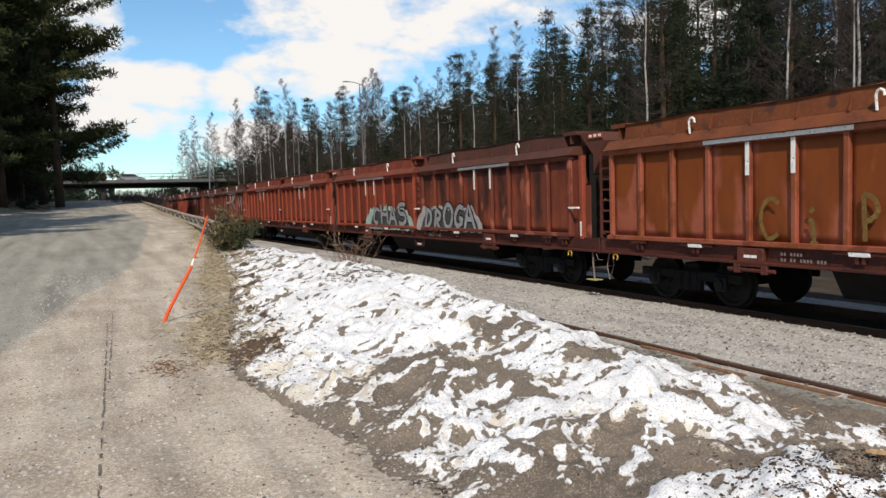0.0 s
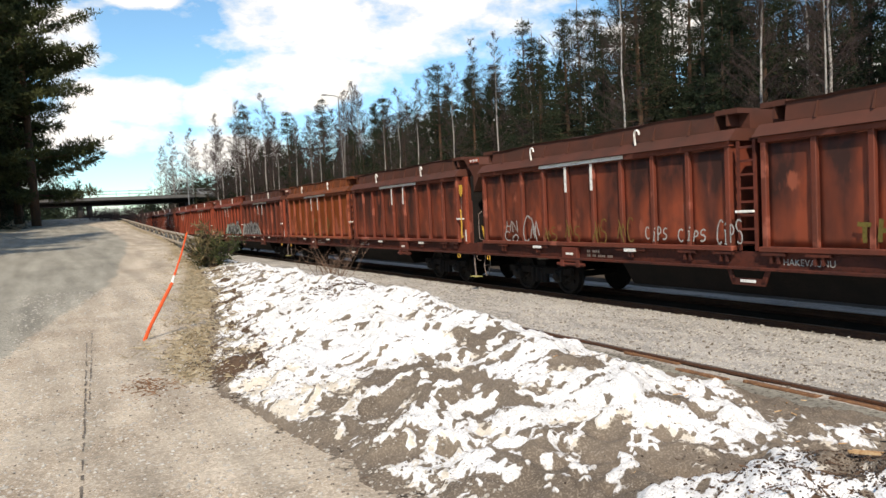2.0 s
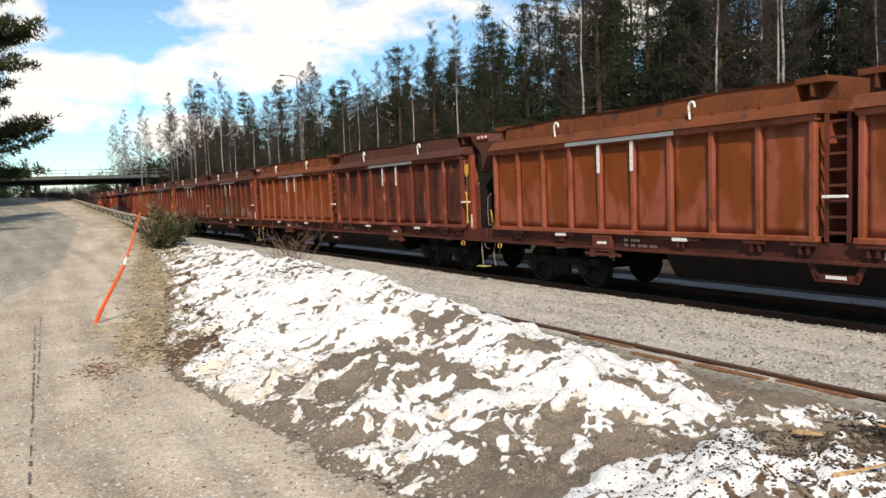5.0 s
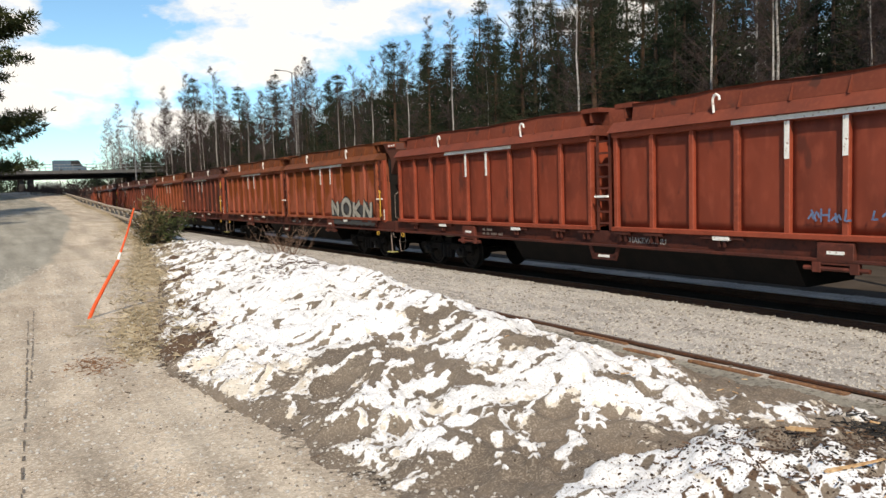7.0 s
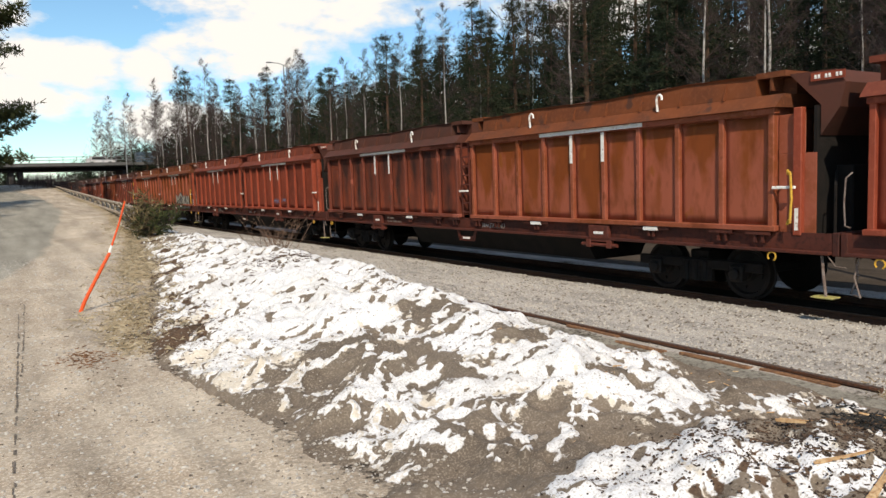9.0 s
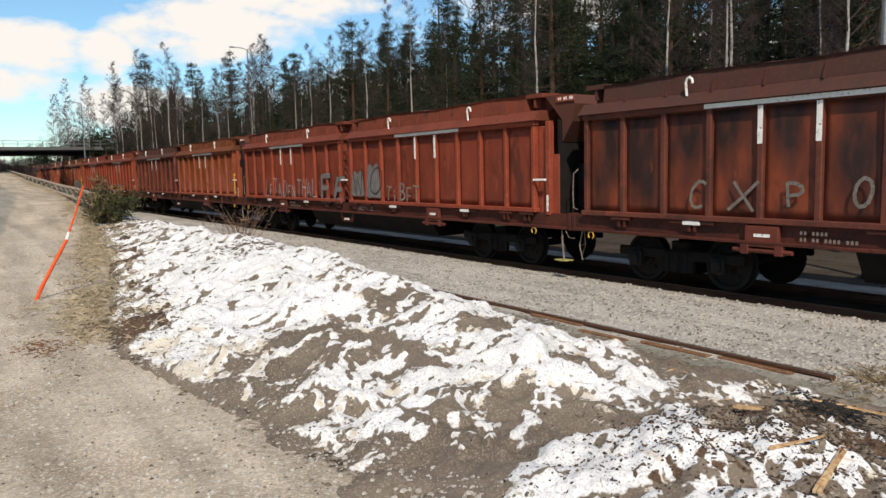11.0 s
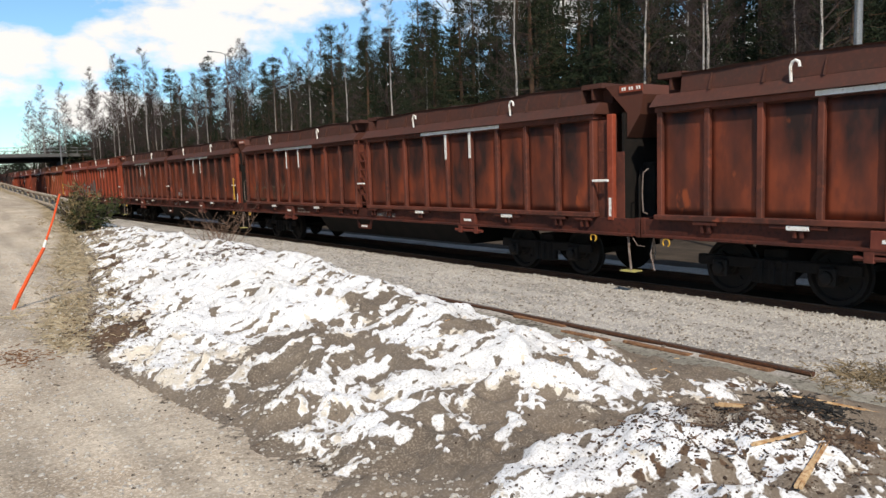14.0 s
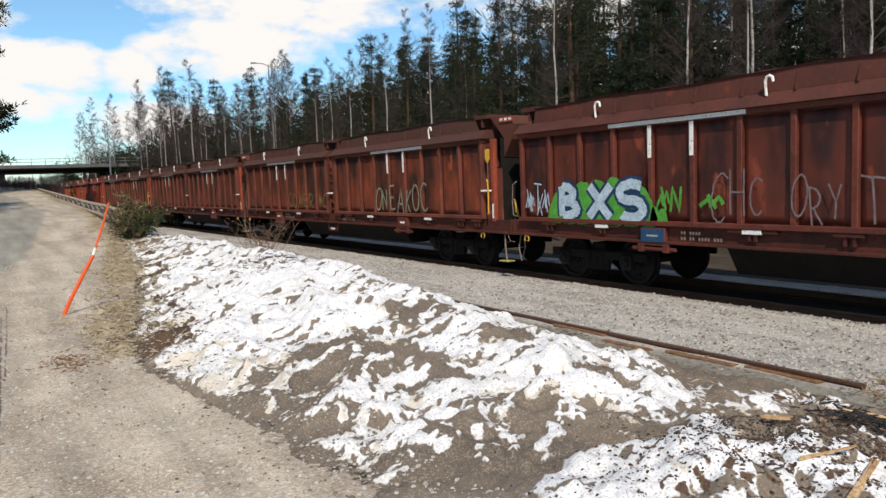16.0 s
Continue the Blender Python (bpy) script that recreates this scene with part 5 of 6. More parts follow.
def conifer_meshes(seed, h, bare, spread_r, dens, kind, wide=1.0):
    """Trunk with limbs, and a crown of needle tufts along the limbs."""
    rnd = random.Random(seed)
    bm = bmesh.new()
    lean = Vector((rnd.uniform(-0.02, 0.02), rnd.uniform(-0.02, 0.02), 0))
    axis = [Vector((0, 0, -0.6)) + Vector((lean.x * z, lean.y * z, z)) + Vector((rnd.uniform(-0.05, 0.05), rnd.uniform(-0.05, 0.05), 0)) for z in np.linspace(0, h + 0.5, 9)]
    tube(bm, axis, 0.013 * h + 0.02, 8, 0.02)
    verts, faces = [], []
    z = h * bare
    while z < h * 0.99:
        f = (z - h * bare) / (h * (1 - bare))
        if kind == "spruce":
            r = spread_r * (1 - f) ** 0.9 * rnd.uniform(0.75, 1.15) + 0.15
            droop = -0.25 - 0.2 * (1 - f)
        else:
            r = spread_r * (0.55 + 0.5 * math.sin(math.pi * min(1, 0.2 + f * 0.8)) - 0.48 * f ** 2) * rnd.uniform(0.55, 1.2)
            droop = rnd.uniform(-0.15, 0.35)
        for _ in range(rnd.randint(3, 5)):
            a = rnd.uniform(0, 2 * math.pi)
            c = Vector((lean.x * z, lean.y * z, z - 0.5))
            d = Vector((math.cos(a), math.sin(a), droop + rnd.uniform(-0.1, 0.1)))
            rr = r * rnd.uniform(0.55, 1.1)
            mid, tip = c + d * rr * 0.55, c + d * rr + Vector((0, 0, 0.12 * rr))
            tube(bm, [c, mid, tip], 0.012 + 0.012 * rr, 3, 0.005)
            steps = max(3, int(rr / 0.26))
            for i in range(1, steps + 1):
                g = i / steps
                if g < (0.2 if kind == "spruce" else 0.3):
                    continue
                q = c.lerp(mid, g / 0.55) if g < 0.55 else mid.lerp(tip, (g - 0.55) / 0.45)
                for _ in range(dens):
                    w = 0.16 + 0.18 * rr * (1.1 - g) if kind == "spruce" else 0.28
                    o = Vector((rnd.gauss(0, w), rnd.gauss(0, w), rnd.gauss(0, 0.10)))
                    clump(verts, faces, q + o, (0.27 if kind == "spruce" else 0.31) * (1 + 0.25 * (wide - 1)), rnd, 7, wide)
        z += h * (0.030 if kind == "spruce" else 0.040) * rnd.uniform(0.7, 1.3)
    for k in range(rnd.randint(6, 12)):
        zz = rnd.uniform(0.12, bare) * h
        a = rnd.uniform(0, 6.28)
        c = Vector((lean.x * zz, lean.y * zz, zz - 0.5))
        tube(bm, [c, c + Vector((math.cos(a), math.sin(a), rnd.uniform(-0.3, 0.2))) * rnd.uniform(0.4, 1.4)], 0.02, 3, 0.005)
    trunk = smooth(mesh_of("trunk", bm, M["pine_bark" if kind == "pine" else "bark"]))
    crown = mesh_py("crown", verts, faces, M["needle_bank" if wide > 1 else "needle" if kind == "pine" else "needle_dark"])
    return trunk, crown


def birch_meshes(seed, h):
    rnd = random.Random(seed)
    bm, tw = bmesh.new(), bmesh.new()
    bend = [Vector((rnd.uniform(-0.018, 0.018) * k, rnd.uniform(-0.018, 0.018) * k, h * k / 8 - 0.5)) for k in range(9)]
    tube(bm, bend, 0.0052 * h + 0.025, 7, 0.006)

    def at(z):
        k = min(max((z + 0.5) / h * 8, 0), 7.99)
        return bend[int(k)].lerp(bend[int(k) + 1], k - int(k))
    z = h * 0.30
    while z < h * 0.985:
        f = (z - h * 0.30) / (h * 0.70)
        r = h * (0.014 + 0.100 * math.sin(math.pi * min(1, 0.26 + f * 0.70))) * (1 - 0.55 * f) * rnd.uniform(0.6, 1.15)
        a = rnd.uniform(0, 6.28)
        c = at(z)
        out = Vector((math.cos(a), math.sin(a), 0))
        pts = [c, c + out * 0.55 * r + Vector((0, 0, 0.55 * r)), c + out * r + Vector((0, 0, 0.95 * r))]
        tube(tw, pts, 0.010 + 0.008 * r, 3, 0.005)
        for i in range(9):
            g = rnd.uniform(0.15, 1.0)
            q = pts[0].lerp(pts[1], g * 2) if g < 0.5 else pts[1].lerp(pts[2], g * 2 - 1)
            b = a + rnd.uniform(-1.6, 1.6)
            e = Vector((math.cos(b), math.sin(b), rnd.uniform(0.1, 1.1))) * (0.12 + r * rnd.uniform(0.2, 0.45))
            tube(tw, [q, q + e], 0.007, 3, 0.003)
            for _ in range(8):
                q2 = q + e * rnd.uniform(0.2, 1.0)
                e2 = Vector((rnd.gauss(0, 0.8), rnd.gauss(0, 0.8), rnd.gauss(0.3, 0.9))) * (0.16 + 0.16 * (1 - f))
                tube(tw, [q2, q2 + e2], 0.0058, 3, 0.002)
        z += h * 0.013 * rnd.uniform(0.7, 1.3)
    return smooth(mesh_of("trunk", bm, M["birch_bark"])), mesh_of("crown", tw, M["twig"])


PINES = [conifer_meshes(10 + k, 17 + k % 3, 0.10 + 0.07 * (k % 4), 3.1, 3, "pine") for k in range(6)]
SPRUCES = [conifer_meshes(40 + k, 15 + k, 0.04 + 0.03 * k, 3.2, 3, "spruce") for k in range(4)]
BIRCHES = [birch_meshes(70 + k, 16 + k) for k in range(5)]


def tree(kind, k, x, y, scale, rot, label, group):
    trunk, crown = {"pine_tree": PINES, "spruce_tree": SPRUCES, "birch_tree": BIRCHES}[kind][k]
    t = tagged(new(kind), label, "tree", group)
    z = float(ground_height(np.array([x]), np.array([y]))[0])
    t.matrix_basis = pose(x, y, z + 0.35, 0, 0, rot) @ Matrix.Diagonal((scale, scale, scale, 1))
    piece("trunk", trunk, t)
    piece("crown", crown, t)
    return t


def tallest(x, y):
    """The wood is low by the bridge and rises towards the curve: height of its tallest trees."""
    bearing = math.degrees(math.atan2(x, y))
    rise = np.interp(bearing, (3, 6, 9, 13, 18, 22, 26, 29, 33, 37, 41, 46, 90), (2.2, 4.4, 7.2, 8.9, 8.4, 9.4, 10.4, 11.4, 12.4, 13.8, 16.5, 20.5, 22))
    return min(18.5, 2.2 + math.hypot(x, y) * math.tan(radians(float(rise))))


rt = random.Random(5)
for row, x0 in enumerate((21.5, 24.5, 28, 32, 36.5, 42, 49)):
    y = -2.0
    while y < (200 if row < 4 else 110):
        far = y > 60
        x, yy = x0 + rt.uniform(-1.8, 1.8), y + rt.uniform(-0.8, 0.8)
        u = rt.random()
        kind = "birch_tree" if u < (0.30 if far else 0.16) else "spruce_tree" if u < (0.76 if far else 0.55) else "pine_tree"
        k = rt.randrange({"pine_tree": 6, "spruce_tree": 4, "birch_tree": 5}[kind])
        s = tallest(x, yy) / 17.5 * (rt.uniform(0.80, 1.02) if kind == "birch_tree" else rt.uniform(0.62, 1.0) ** (0.7 if yy < 45 else 1.0))
        near_bridge = x / max(yy, 1) < 0.24 and yy > 60
        if near_bridge and kind != "birch_tree":
            s = min(s, (1.6 + 0.055 * yy) / 17)
        if x / max(yy, 1) < 0.42 and kind != "birch_tree" and rt.random() < 0.68:
            s *= 0.62
        if (near_bridge and rt.random() < 0.35) or (kind == "birch_tree" and 25 < yy < 60 and rt.random() < 0.3):
            y += 2.0
            continue
        lab = {"birch_tree": "bare white-stemmed birch at the edge of the wood", "spruce_tree": "dark green spruce in the lineside wood", "pine_tree": "tall dark green pine in the lineside wood"}[kind]
        tree(kind, k, x, yy, s, rt.uniform(0, 360), lab, "trees of the lineside wood")
        y += rt.uniform(1.5, 2.9) * (1 + 0.15 * (row > 4) + y / 110)
rb = random.Random(23)
yb = 4.0
while yb < 105:
    tree("birch_tree", rb.randrange(5), 19.6 + rb.uniform(-0.9, 0.9), yb, tallest(19.6, yb) / 17.5 * rb.uniform(0.74, 0.98), rb.uniform(0, 360), "slender bare white-stemmed birch in front of the dark wood", "trees of the lineside wood")
    yb += rb.uniform(3.5, 9.0) if yb < 35 else rb.uniform(3, 8)
LARGE = [conifer_meshes(90 + k, 24, 0.10 + 0.03 * k, 4.7, 7, "pine", 1.5) for k in range(3)]
for i, (x, y, s) in enumerate(((-0.9, 60, 1.0), (-4.2, 56, 1.05), (-6.5, 64, 1.0), (-9.5, 54, 1.05), (-13, 60, 1.0), (-8.5, 46, 0.9), (-13, 42, 1.0), (-15, 33, 0.9), (-17, 50, 1.0), (-3.5, 72, 0.95), (-10, 75, 1.0), (-19, 40, 1.0), (-6, 84, 1.0), (-15, 70, 1.0), (-2.2, 66, 0.9), (-7.5, 58, 0.95), (-11.5, 50, 0.95), (-5.2, 51, 0.75), (-20, 58, 1.0), (-11, 88, 1.0), (-22, 48, 1.0), (-17, 80, 1.0), (-24, 66, 1.0), (-9, 22, 0.8), (-12, 26, 0.85), (-7.8, 28, 0.8), (-14, 20, 0.85), (-10.5, 33, 0.85))):
    tr = tagged(new("pine_tree"), "tall thick-crowned pine on the bank beside the road", "tree", "pines beside the road")
    tr.matrix_basis = pose(x, y, float(ground_height(np.array([x]), np.array([y]))[0]) + 0.35, 0, 0, 77 * i) @ Matrix.Diagonal((s, s, s, 1))
    piece("trunk", LARGE[i % 3][0], tr)
    piece("crown", LARGE[i % 3][1], tr)

for i, (x, y, s) in enumerate(((-3.0, 57, 0.55), (-6.2, 54, 0.5), (-9, 58, 0.6), (-2.0, 69, 0.6), (-12, 52, 0.6), (-5.0, 66, 0.65), (-8, 69, 0.6))):
    tree("spruce_tree", i % 4, x, y, s, 50 * i, "small dark spruce under the roadside pines", "pines beside the road")


def far_wood():
    """Woods too far to count: low dark conifers as tapered tufts, in one mesh."""
    rnd = random.Random(12)
    verts, faces = [], []
    for band in range(1300):
        u = rnd.random()
        if u < 0.17:
            x, y, h = rnd.uniform(-45, -4), rnd.uniform(76, 125), rnd.uniform(12, 22)
        elif u < 0.33:
            x, y = rnd.uniform(25, 50), rnd.uniform(62, 190)
            h = tallest(x, y) * rnd.uniform(0.35, 0.62)
        elif u < 0.50:
            x, y = rnd.uniform(32, 70), rnd.uniform(2, 150)
            h = tallest(x, y) * rnd.uniform(0.5, 0.85)
        elif u < 0.72:
            x, y, h = rnd.uniform(27, 110), rnd.uniform(190, 330), rnd.uniform(9, 15)
        else:
            x, y, h = rnd.uniform(-90, 8.5), rnd.uniform(175, 300), rnd.uniform(9, 16.5)
        for k in range(80):
            f = rnd.random() ** 1.3
            r = 2.2 * (1 - f) + 0.2
            a = rnd.uniform(0, 6.28)
            clump(verts, faces, Vector((x + r * rnd.uniform(0.2, 1) * math.cos(a), y + r * rnd.uniform(0.2, 1) * math.sin(a), f * h)), 2.0 - 1.1 * f, rnd, 3)
    return mesh_py("far_wood", verts, faces, M["needle_dark"])


tagged(new("far_wood", far_wood()), "dense dark conifer wood behind the railway", "wood", kind="stuff")

# ---- bridge ----
bridge = tagged(new("road_bridge"), "grey concrete road bridge with steel railings across road and track", "bridge")
BY = 135
part("girder", boxes((-60, 150, BY + 0.5, BY + 8.5, 5.30, 5.798)), M["under"], bridge, "dark steel girder")
part("deck", boxes((-60, 150, BY, BY + 9, 5.80, 6.15), bevel=0.05), M["concrete"], bridge)
part("edge_beam", boxes((-60, 150, BY - 0.35, BY - 0.002, 6.0, 6.55), bevel=0.03), M["pale_concrete"], bridge)
for x in (4.2, 5.6, 21.0):
    part("pier", boxes((x, x + 0.7, BY + 1, BY + 8, -2, 5.298), bevel=0.05), M["concrete"], bridge)
rail_me = mesh_of("railing_post", boxes((-0.04, 0.04, -0.04, 0.04, 0, 0.95)), M["steel"])
for k in range(60):
    piece("railing_post", rail_me, bridge, pose(-40 + 2 * k, BY - 0.18, 6.55))
for z in (6.95, 7.45):
    part("railing_bar", boxes((-60, 150, BY - 0.22, BY - 0.14, z, z + 0.09)), M["steel"], bridge)

def street_lamp(x, y, z0, z1, label):
    e = tagged(new("street_lamp"), label, "street lamp")
    bm = bmesh.new()
    tube(bm, [(x, y, z0), (x, y, z1)], 0.13, 10, 0.07)
    part("post", bm, M["steel"], e)
    bm = bmesh.new()
    tube(bm, [(x, y, z1 - 0.05), (x - 0.6, y, z1 + 0.15), (x - 1.6, y, z1 + 0.2)], 0.05, 6)
    part("arm", bm, M["steel"], e)
    part("lamp_head", boxes((x - 2.2, x - 1.55, y - 0.15, y + 0.15, z1 + 0.12, z1 + 0.26), bevel=0.03), M["steel"], e)


street_lamp(20.0, 125, -0.8, 12.7, "tall grey street lamp before the bridge")
street_lamp(33.5, 90, -0.8, 16.7, "tall grey lamp mast among the trees")
mast = tagged(new("line_mast"), "plain grey steel mast beyond the train", "mast")
bm = bmesh.new()
tube(bm, [(15.6, 7.2, -0.9), (15.6, 7.2, 7.5)], 0.09, 10, 0.07)
part("post", bm, M["steel"], mast)
part("base", boxes((15.4, 15.8, 7.0, 7.4, -1.0, -0.6), bevel=0.02), M["concrete"], mast)


def car(label, mat, tall):
    """A car on the bridge, built about its own middle, pointing along x."""
    c = tagged(new("car"), label, "car", "cars on the bridge")
    bm = bmesh.new()
    h = 1.45 if not tall else 2.1
    pr = [(-2.2, 0.35), (2.2, 0.35), (2.25, 0.75), (1.2, 0.95), (0.5, h), (-1.5, h), (-2.2, 0.95)] if not tall else [(-2.5, 0.35), (2.5, 0.35), (2.5, 1.0), (1.9, 1.2), (1.4, h), (-2.45, h)]
    prism(bm, pr, -0.85, 0.85)
    bmesh.ops.bevel(bm, geom=list(bm.edges), offset=0.06, segments=2, affect="EDGES")
    part("body", bm, mat, c)
    bm = bmesh.new()
    prism(bm, [(-1.4, 0.98), (1.0, 0.98), (0.45, h - 0.1), (-1.35, h - 0.1)] if not tall else [(0.2, 1.2), (1.8, 1.2), (1.35, h - 0.15), (0.2, h - 0.15)], -0.87, 0.87)
    part("window_band", bm, M["black"], c, "dark side windows")
    w = bmesh.new()
    tube(w, [(0, -0.1, 0), (0, 0.1, 0)], 0.32, 16)
    wm = mesh_of("wheel", w, M["black"])
    for x in (-1.4, 1.4):
        for y in (-0.78, 0.78):
            piece("wheel", wm, c, pose(x, y, 0.32))
    return c


M["car_grey"] = material("car_grey", (0.30, 0.32, 0.34), (0.24, 0.26, 0.28), 3, 0.3, None, 30, 0.0)
M["car_blue"] = material("car_blue", (0.10, 0.15, 0.20), (0.08, 0.12, 0.17), 3, 0.3, None, 30, 0.0)
M["car_white"] = material("car_white", (0.65, 0.65, 0.66), (0.55, 0.55, 0.56), 3, 0.3, None, 30, 0.0)
CARS = [(car("grey car driving across the bridge", M["car_grey"], False), 9.0, 8.0, 137.5), (car("blue van driving across the bridge", M["car_blue"], True), -38.0, 7.1, 137.2), (car("white car driving across the bridge", M["car_white"], False), -46.0, 7.1, 137.5)]

def scrub():
    rnd = random.Random(31)
    bm = bmesh.new()
    for k in range(420):
        x, y = (rnd.uniform(5.5, 9.2), rnd.uniform(75, 150)) if k % 2 else (rnd.uniform(3.0, 6.5), rnd.uniform(62, 110))
        z = float(np.interp(y, ROAD_Y, ROAD_Z)) - 0.6
        for _ in range(5):
            d = Vector((rnd.gauss(0, 0.5), rnd.gauss(0, 0.5), rnd.uniform(0.6, 1.7)))
            tube(bm, [(x, y, z - 1.5), Vector((x, y, z)) + d], 0.035, 3, 0.012)
    return mesh_of("scrub", bm, M["twig"])


tagged(new("scrub", scrub()), "leafless brown scrub between road and track", "scrub", kind="stuff")

# ---- roadside things ----
pole = tagged(new("snow_pole"), "leaning orange plastic snow pole with white band", "marker pole")
bm = bmesh.new()
P0, PK, P1 = Vector((0.94, 10.85, -0.18)), Vector((1.44, 10.85, 0.78)), Vector((1.68, 10.85, 1.47))
tube(bm, [P0, P0.lerp(PK, 0.35) + Vector((-0.02, 0, 0.01)), P0.lerp(PK, 0.7) + Vector((-0.015, 0, 0)), PK], 0.026, 10, 0.022)
part("shaft", bm, M["orange"], pole)
bm = bmesh.new()
tube(bm, [PK + Vector((0.03, 0, 0.09)), PK.lerp(P1, 0.5) + Vector((0.02, 0, 0.03)), P1], 0.014, 10, 0.012)
part("upper_shaft", bm, M["orange"], pole, "thinner kinked upper shaft")
bm = bmesh.new()
tube(bm, [PK.lerp(P0, 0.02), PK + Vector((0.03, 0, 0.10))], 0.020, 10, 0.016)
part("band", bm, M["white"], pole, "white reflective band at the kink")

fence = tagged(new("guard_rail"), "weathered timber guard rail on short posts along the road", "guard rail")
FX = lambda y: 3.55 + 0.062 * (y - 21) if y < 36 else 4.48 + 0.02 * (y - 36)
FZ = lambda y: float(np.interp(y, (20, 22, 35, 55, 70), (0.95, 1.02, 1.16, 1.75, 2.2)))
for off, r in ((0.14, 0.06), (-0.17, 0.06), (-0.46, 0.075)):
    ys = np.arange(20.9, 66, 4.6)
    for y in ys:
        bm = bmesh.new()
        tube(bm, [(FX(y) - (0.10 if r > 0.07 else 0), y, FZ(y) + off), (FX(y + 4.58) - (0.10 if r > 0.07 else 0), y + 4.58, FZ(y + 4.58) + off)], r, 8)
        part("log", bm, M["timber"], fence)
for y in np.arange(21.2, 66, 2.3):
    part("post", boxes((FX(y) + 0.06, FX(y) + 0.18, y - 0.06, y + 0.06, FZ(y) - 1.3, FZ(y) + 0.06), bevel=0.012), M["timber"], fence)


def bush(x, y, z, r, seed):
    rnd = random.Random(seed)
    b = tagged(new("juniper_bush"), "scruffy green and brown conifer bush on the verge", "bush")
    bm = bmesh.new()
    v1, f1, v2, f2 = [], [], [], []
    for k in range(46):
        a, e = rnd.uniform(0, 6.28), rnd.uniform(0.75, 1.5)
        d = Vector((math.cos(a) * math.cos(e), math.sin(a) * math.cos(e), math.sin(e)))
        ln = r * rnd.uniform(0.7, 1.25)
        tip = Vector((x, y, z)) + d * ln
        tube(bm, [(x, y, z), Vector((x, y, z)) + d * ln * 0.5 + Vector((0, 0, 0.08)), tip], 0.014, 3, 0.004)
        for i in range(9):
            q = Vector((x, y, z)).lerp(tip, rnd.uniform(0.3, 1.0)) + Vector((rnd.gauss(0, 0.08), rnd.gauss(0, 0.08), rnd.gauss(0, 0.06)))
            clump(*((v1, f1) if d.x > 0.15 or rnd.random() < 0.40 else (v2, f2)), q, 0.16, rnd, 6)
    part("woody_stem", bm, M["twig"], b)
    piece("foliage", mesh_py("foliage", v1, f1, M["needle_bank"]), b)
    piece("dry_foliage", mesh_py("dry_foliage", v2, f2, M["dry_needle"]), b, None, "dry yellowed needles")


bush(3.62, 20.0, 0.2, 1.17, 3)


def shrub(x, y, z, h, seed, stems):
    rnd = random.Random(seed)
    bm = bmesh.new()
    for k in range(stems):
        a = rnd.uniform(0, 6.28)
        d = Vector((math.cos(a) * 0.65, math.sin(a) * 0.65, 1)) * h * rnd.uniform(0.5, 1.0)
        o = Vector((x + rnd.gauss(0, 0.25), y + rnd.gauss(0, 0.25), z))
        tube(bm, [o, o + d * 0.5 + Vector((rnd.gauss(0, 0.04), 0, 0)), o + d], 0.012, 4, 0.004)
        for _ in range(4):
            q = o + d * rnd.uniform(0.4, 0.9)
            tube(bm, [q, q + Vector((rnd.gauss(0, 0.25), rnd.gauss(0, 0.25), rnd.uniform(0.1, 0.4)))], 0.006, 3, 0.003)
    ob = new("bare_shrub", mesh_of("bare_shrub", bm, M["shrub_bark"]))
    tagged(ob, "leafless reddish-brown shrub between the tracks", "shrub")


shrub(8.3, 23.9, RAIL - 0.2, 1.5, 4, 26)


# ---- tyre marks ----
def tyre_mark(points, seed):
    rnd = random.Random(seed)
    verts, faces = [], []
    a, b = np.array(points[0]), np.array(points[1])
    n = 60
    for i in range(n):
        if rnd.random() < 0.3:
            continue
        q0, q1 = a + (b - a) * i / n, a + (b - a) * (i + 0.9) / n
        w = 0.007 * rnd.uniform(0.5, 1.4)
        o = rnd.uniform(-0.006, 0.006)
        z = [float(ground_height(np.array([q[0]]), np.array([q[1]]))[0]) + 0.006 for q in (q0, q1)]
        k = len(verts)
        verts += [(q0[0] - w + o, q0[1], z[0]), (q0[0] + w + o, q0[1], z[0]), (q1[0] + w + o, q1[1], z[1]), (q1[0] - w + o, q1[1], z[1])]
        faces.append((k, k + 1, k + 2, k + 3))
    tagged(new("tyre_mark", mesh_py("tyre_mark", verts, faces, M["grit"])), "dark broken tyre mark on the gravel", "tyre mark", kind="structure")


tyre_mark(((0.02, 4.2), (0.33, 11.2)), 1)
tyre_mark(((0.20, 7.5), (0.42, 11.8)), 2)

# ---- stones, dry grass, litter ----
def scatter(name, label, category, count, place, shapes, mat, seed):
    """Many small pieces in one mesh."""
    rnd = random.Random(seed)
    verts, faces = [], []
    spots = np.array([place(rnd) for _ in range(count)])
    gx, gy = spots[:, 0], spots[:, 1]
    gz = ground_height(gx, gy)
    on = (gx > 0.95) & (gx < 6.8) & (gy > -0.4) & (gy < 24.9)
    gz = np.where(on, np.maximum(gz, heap_height(gx, gy)), gz)
    for (x, y, size), z in zip(spots, gz):
        shapes(verts, faces, Vector((x, y, z)), size, rnd)
    return tagged(new(name, mesh_py(name, verts, faces, mat)), label, category, kind="stuff")


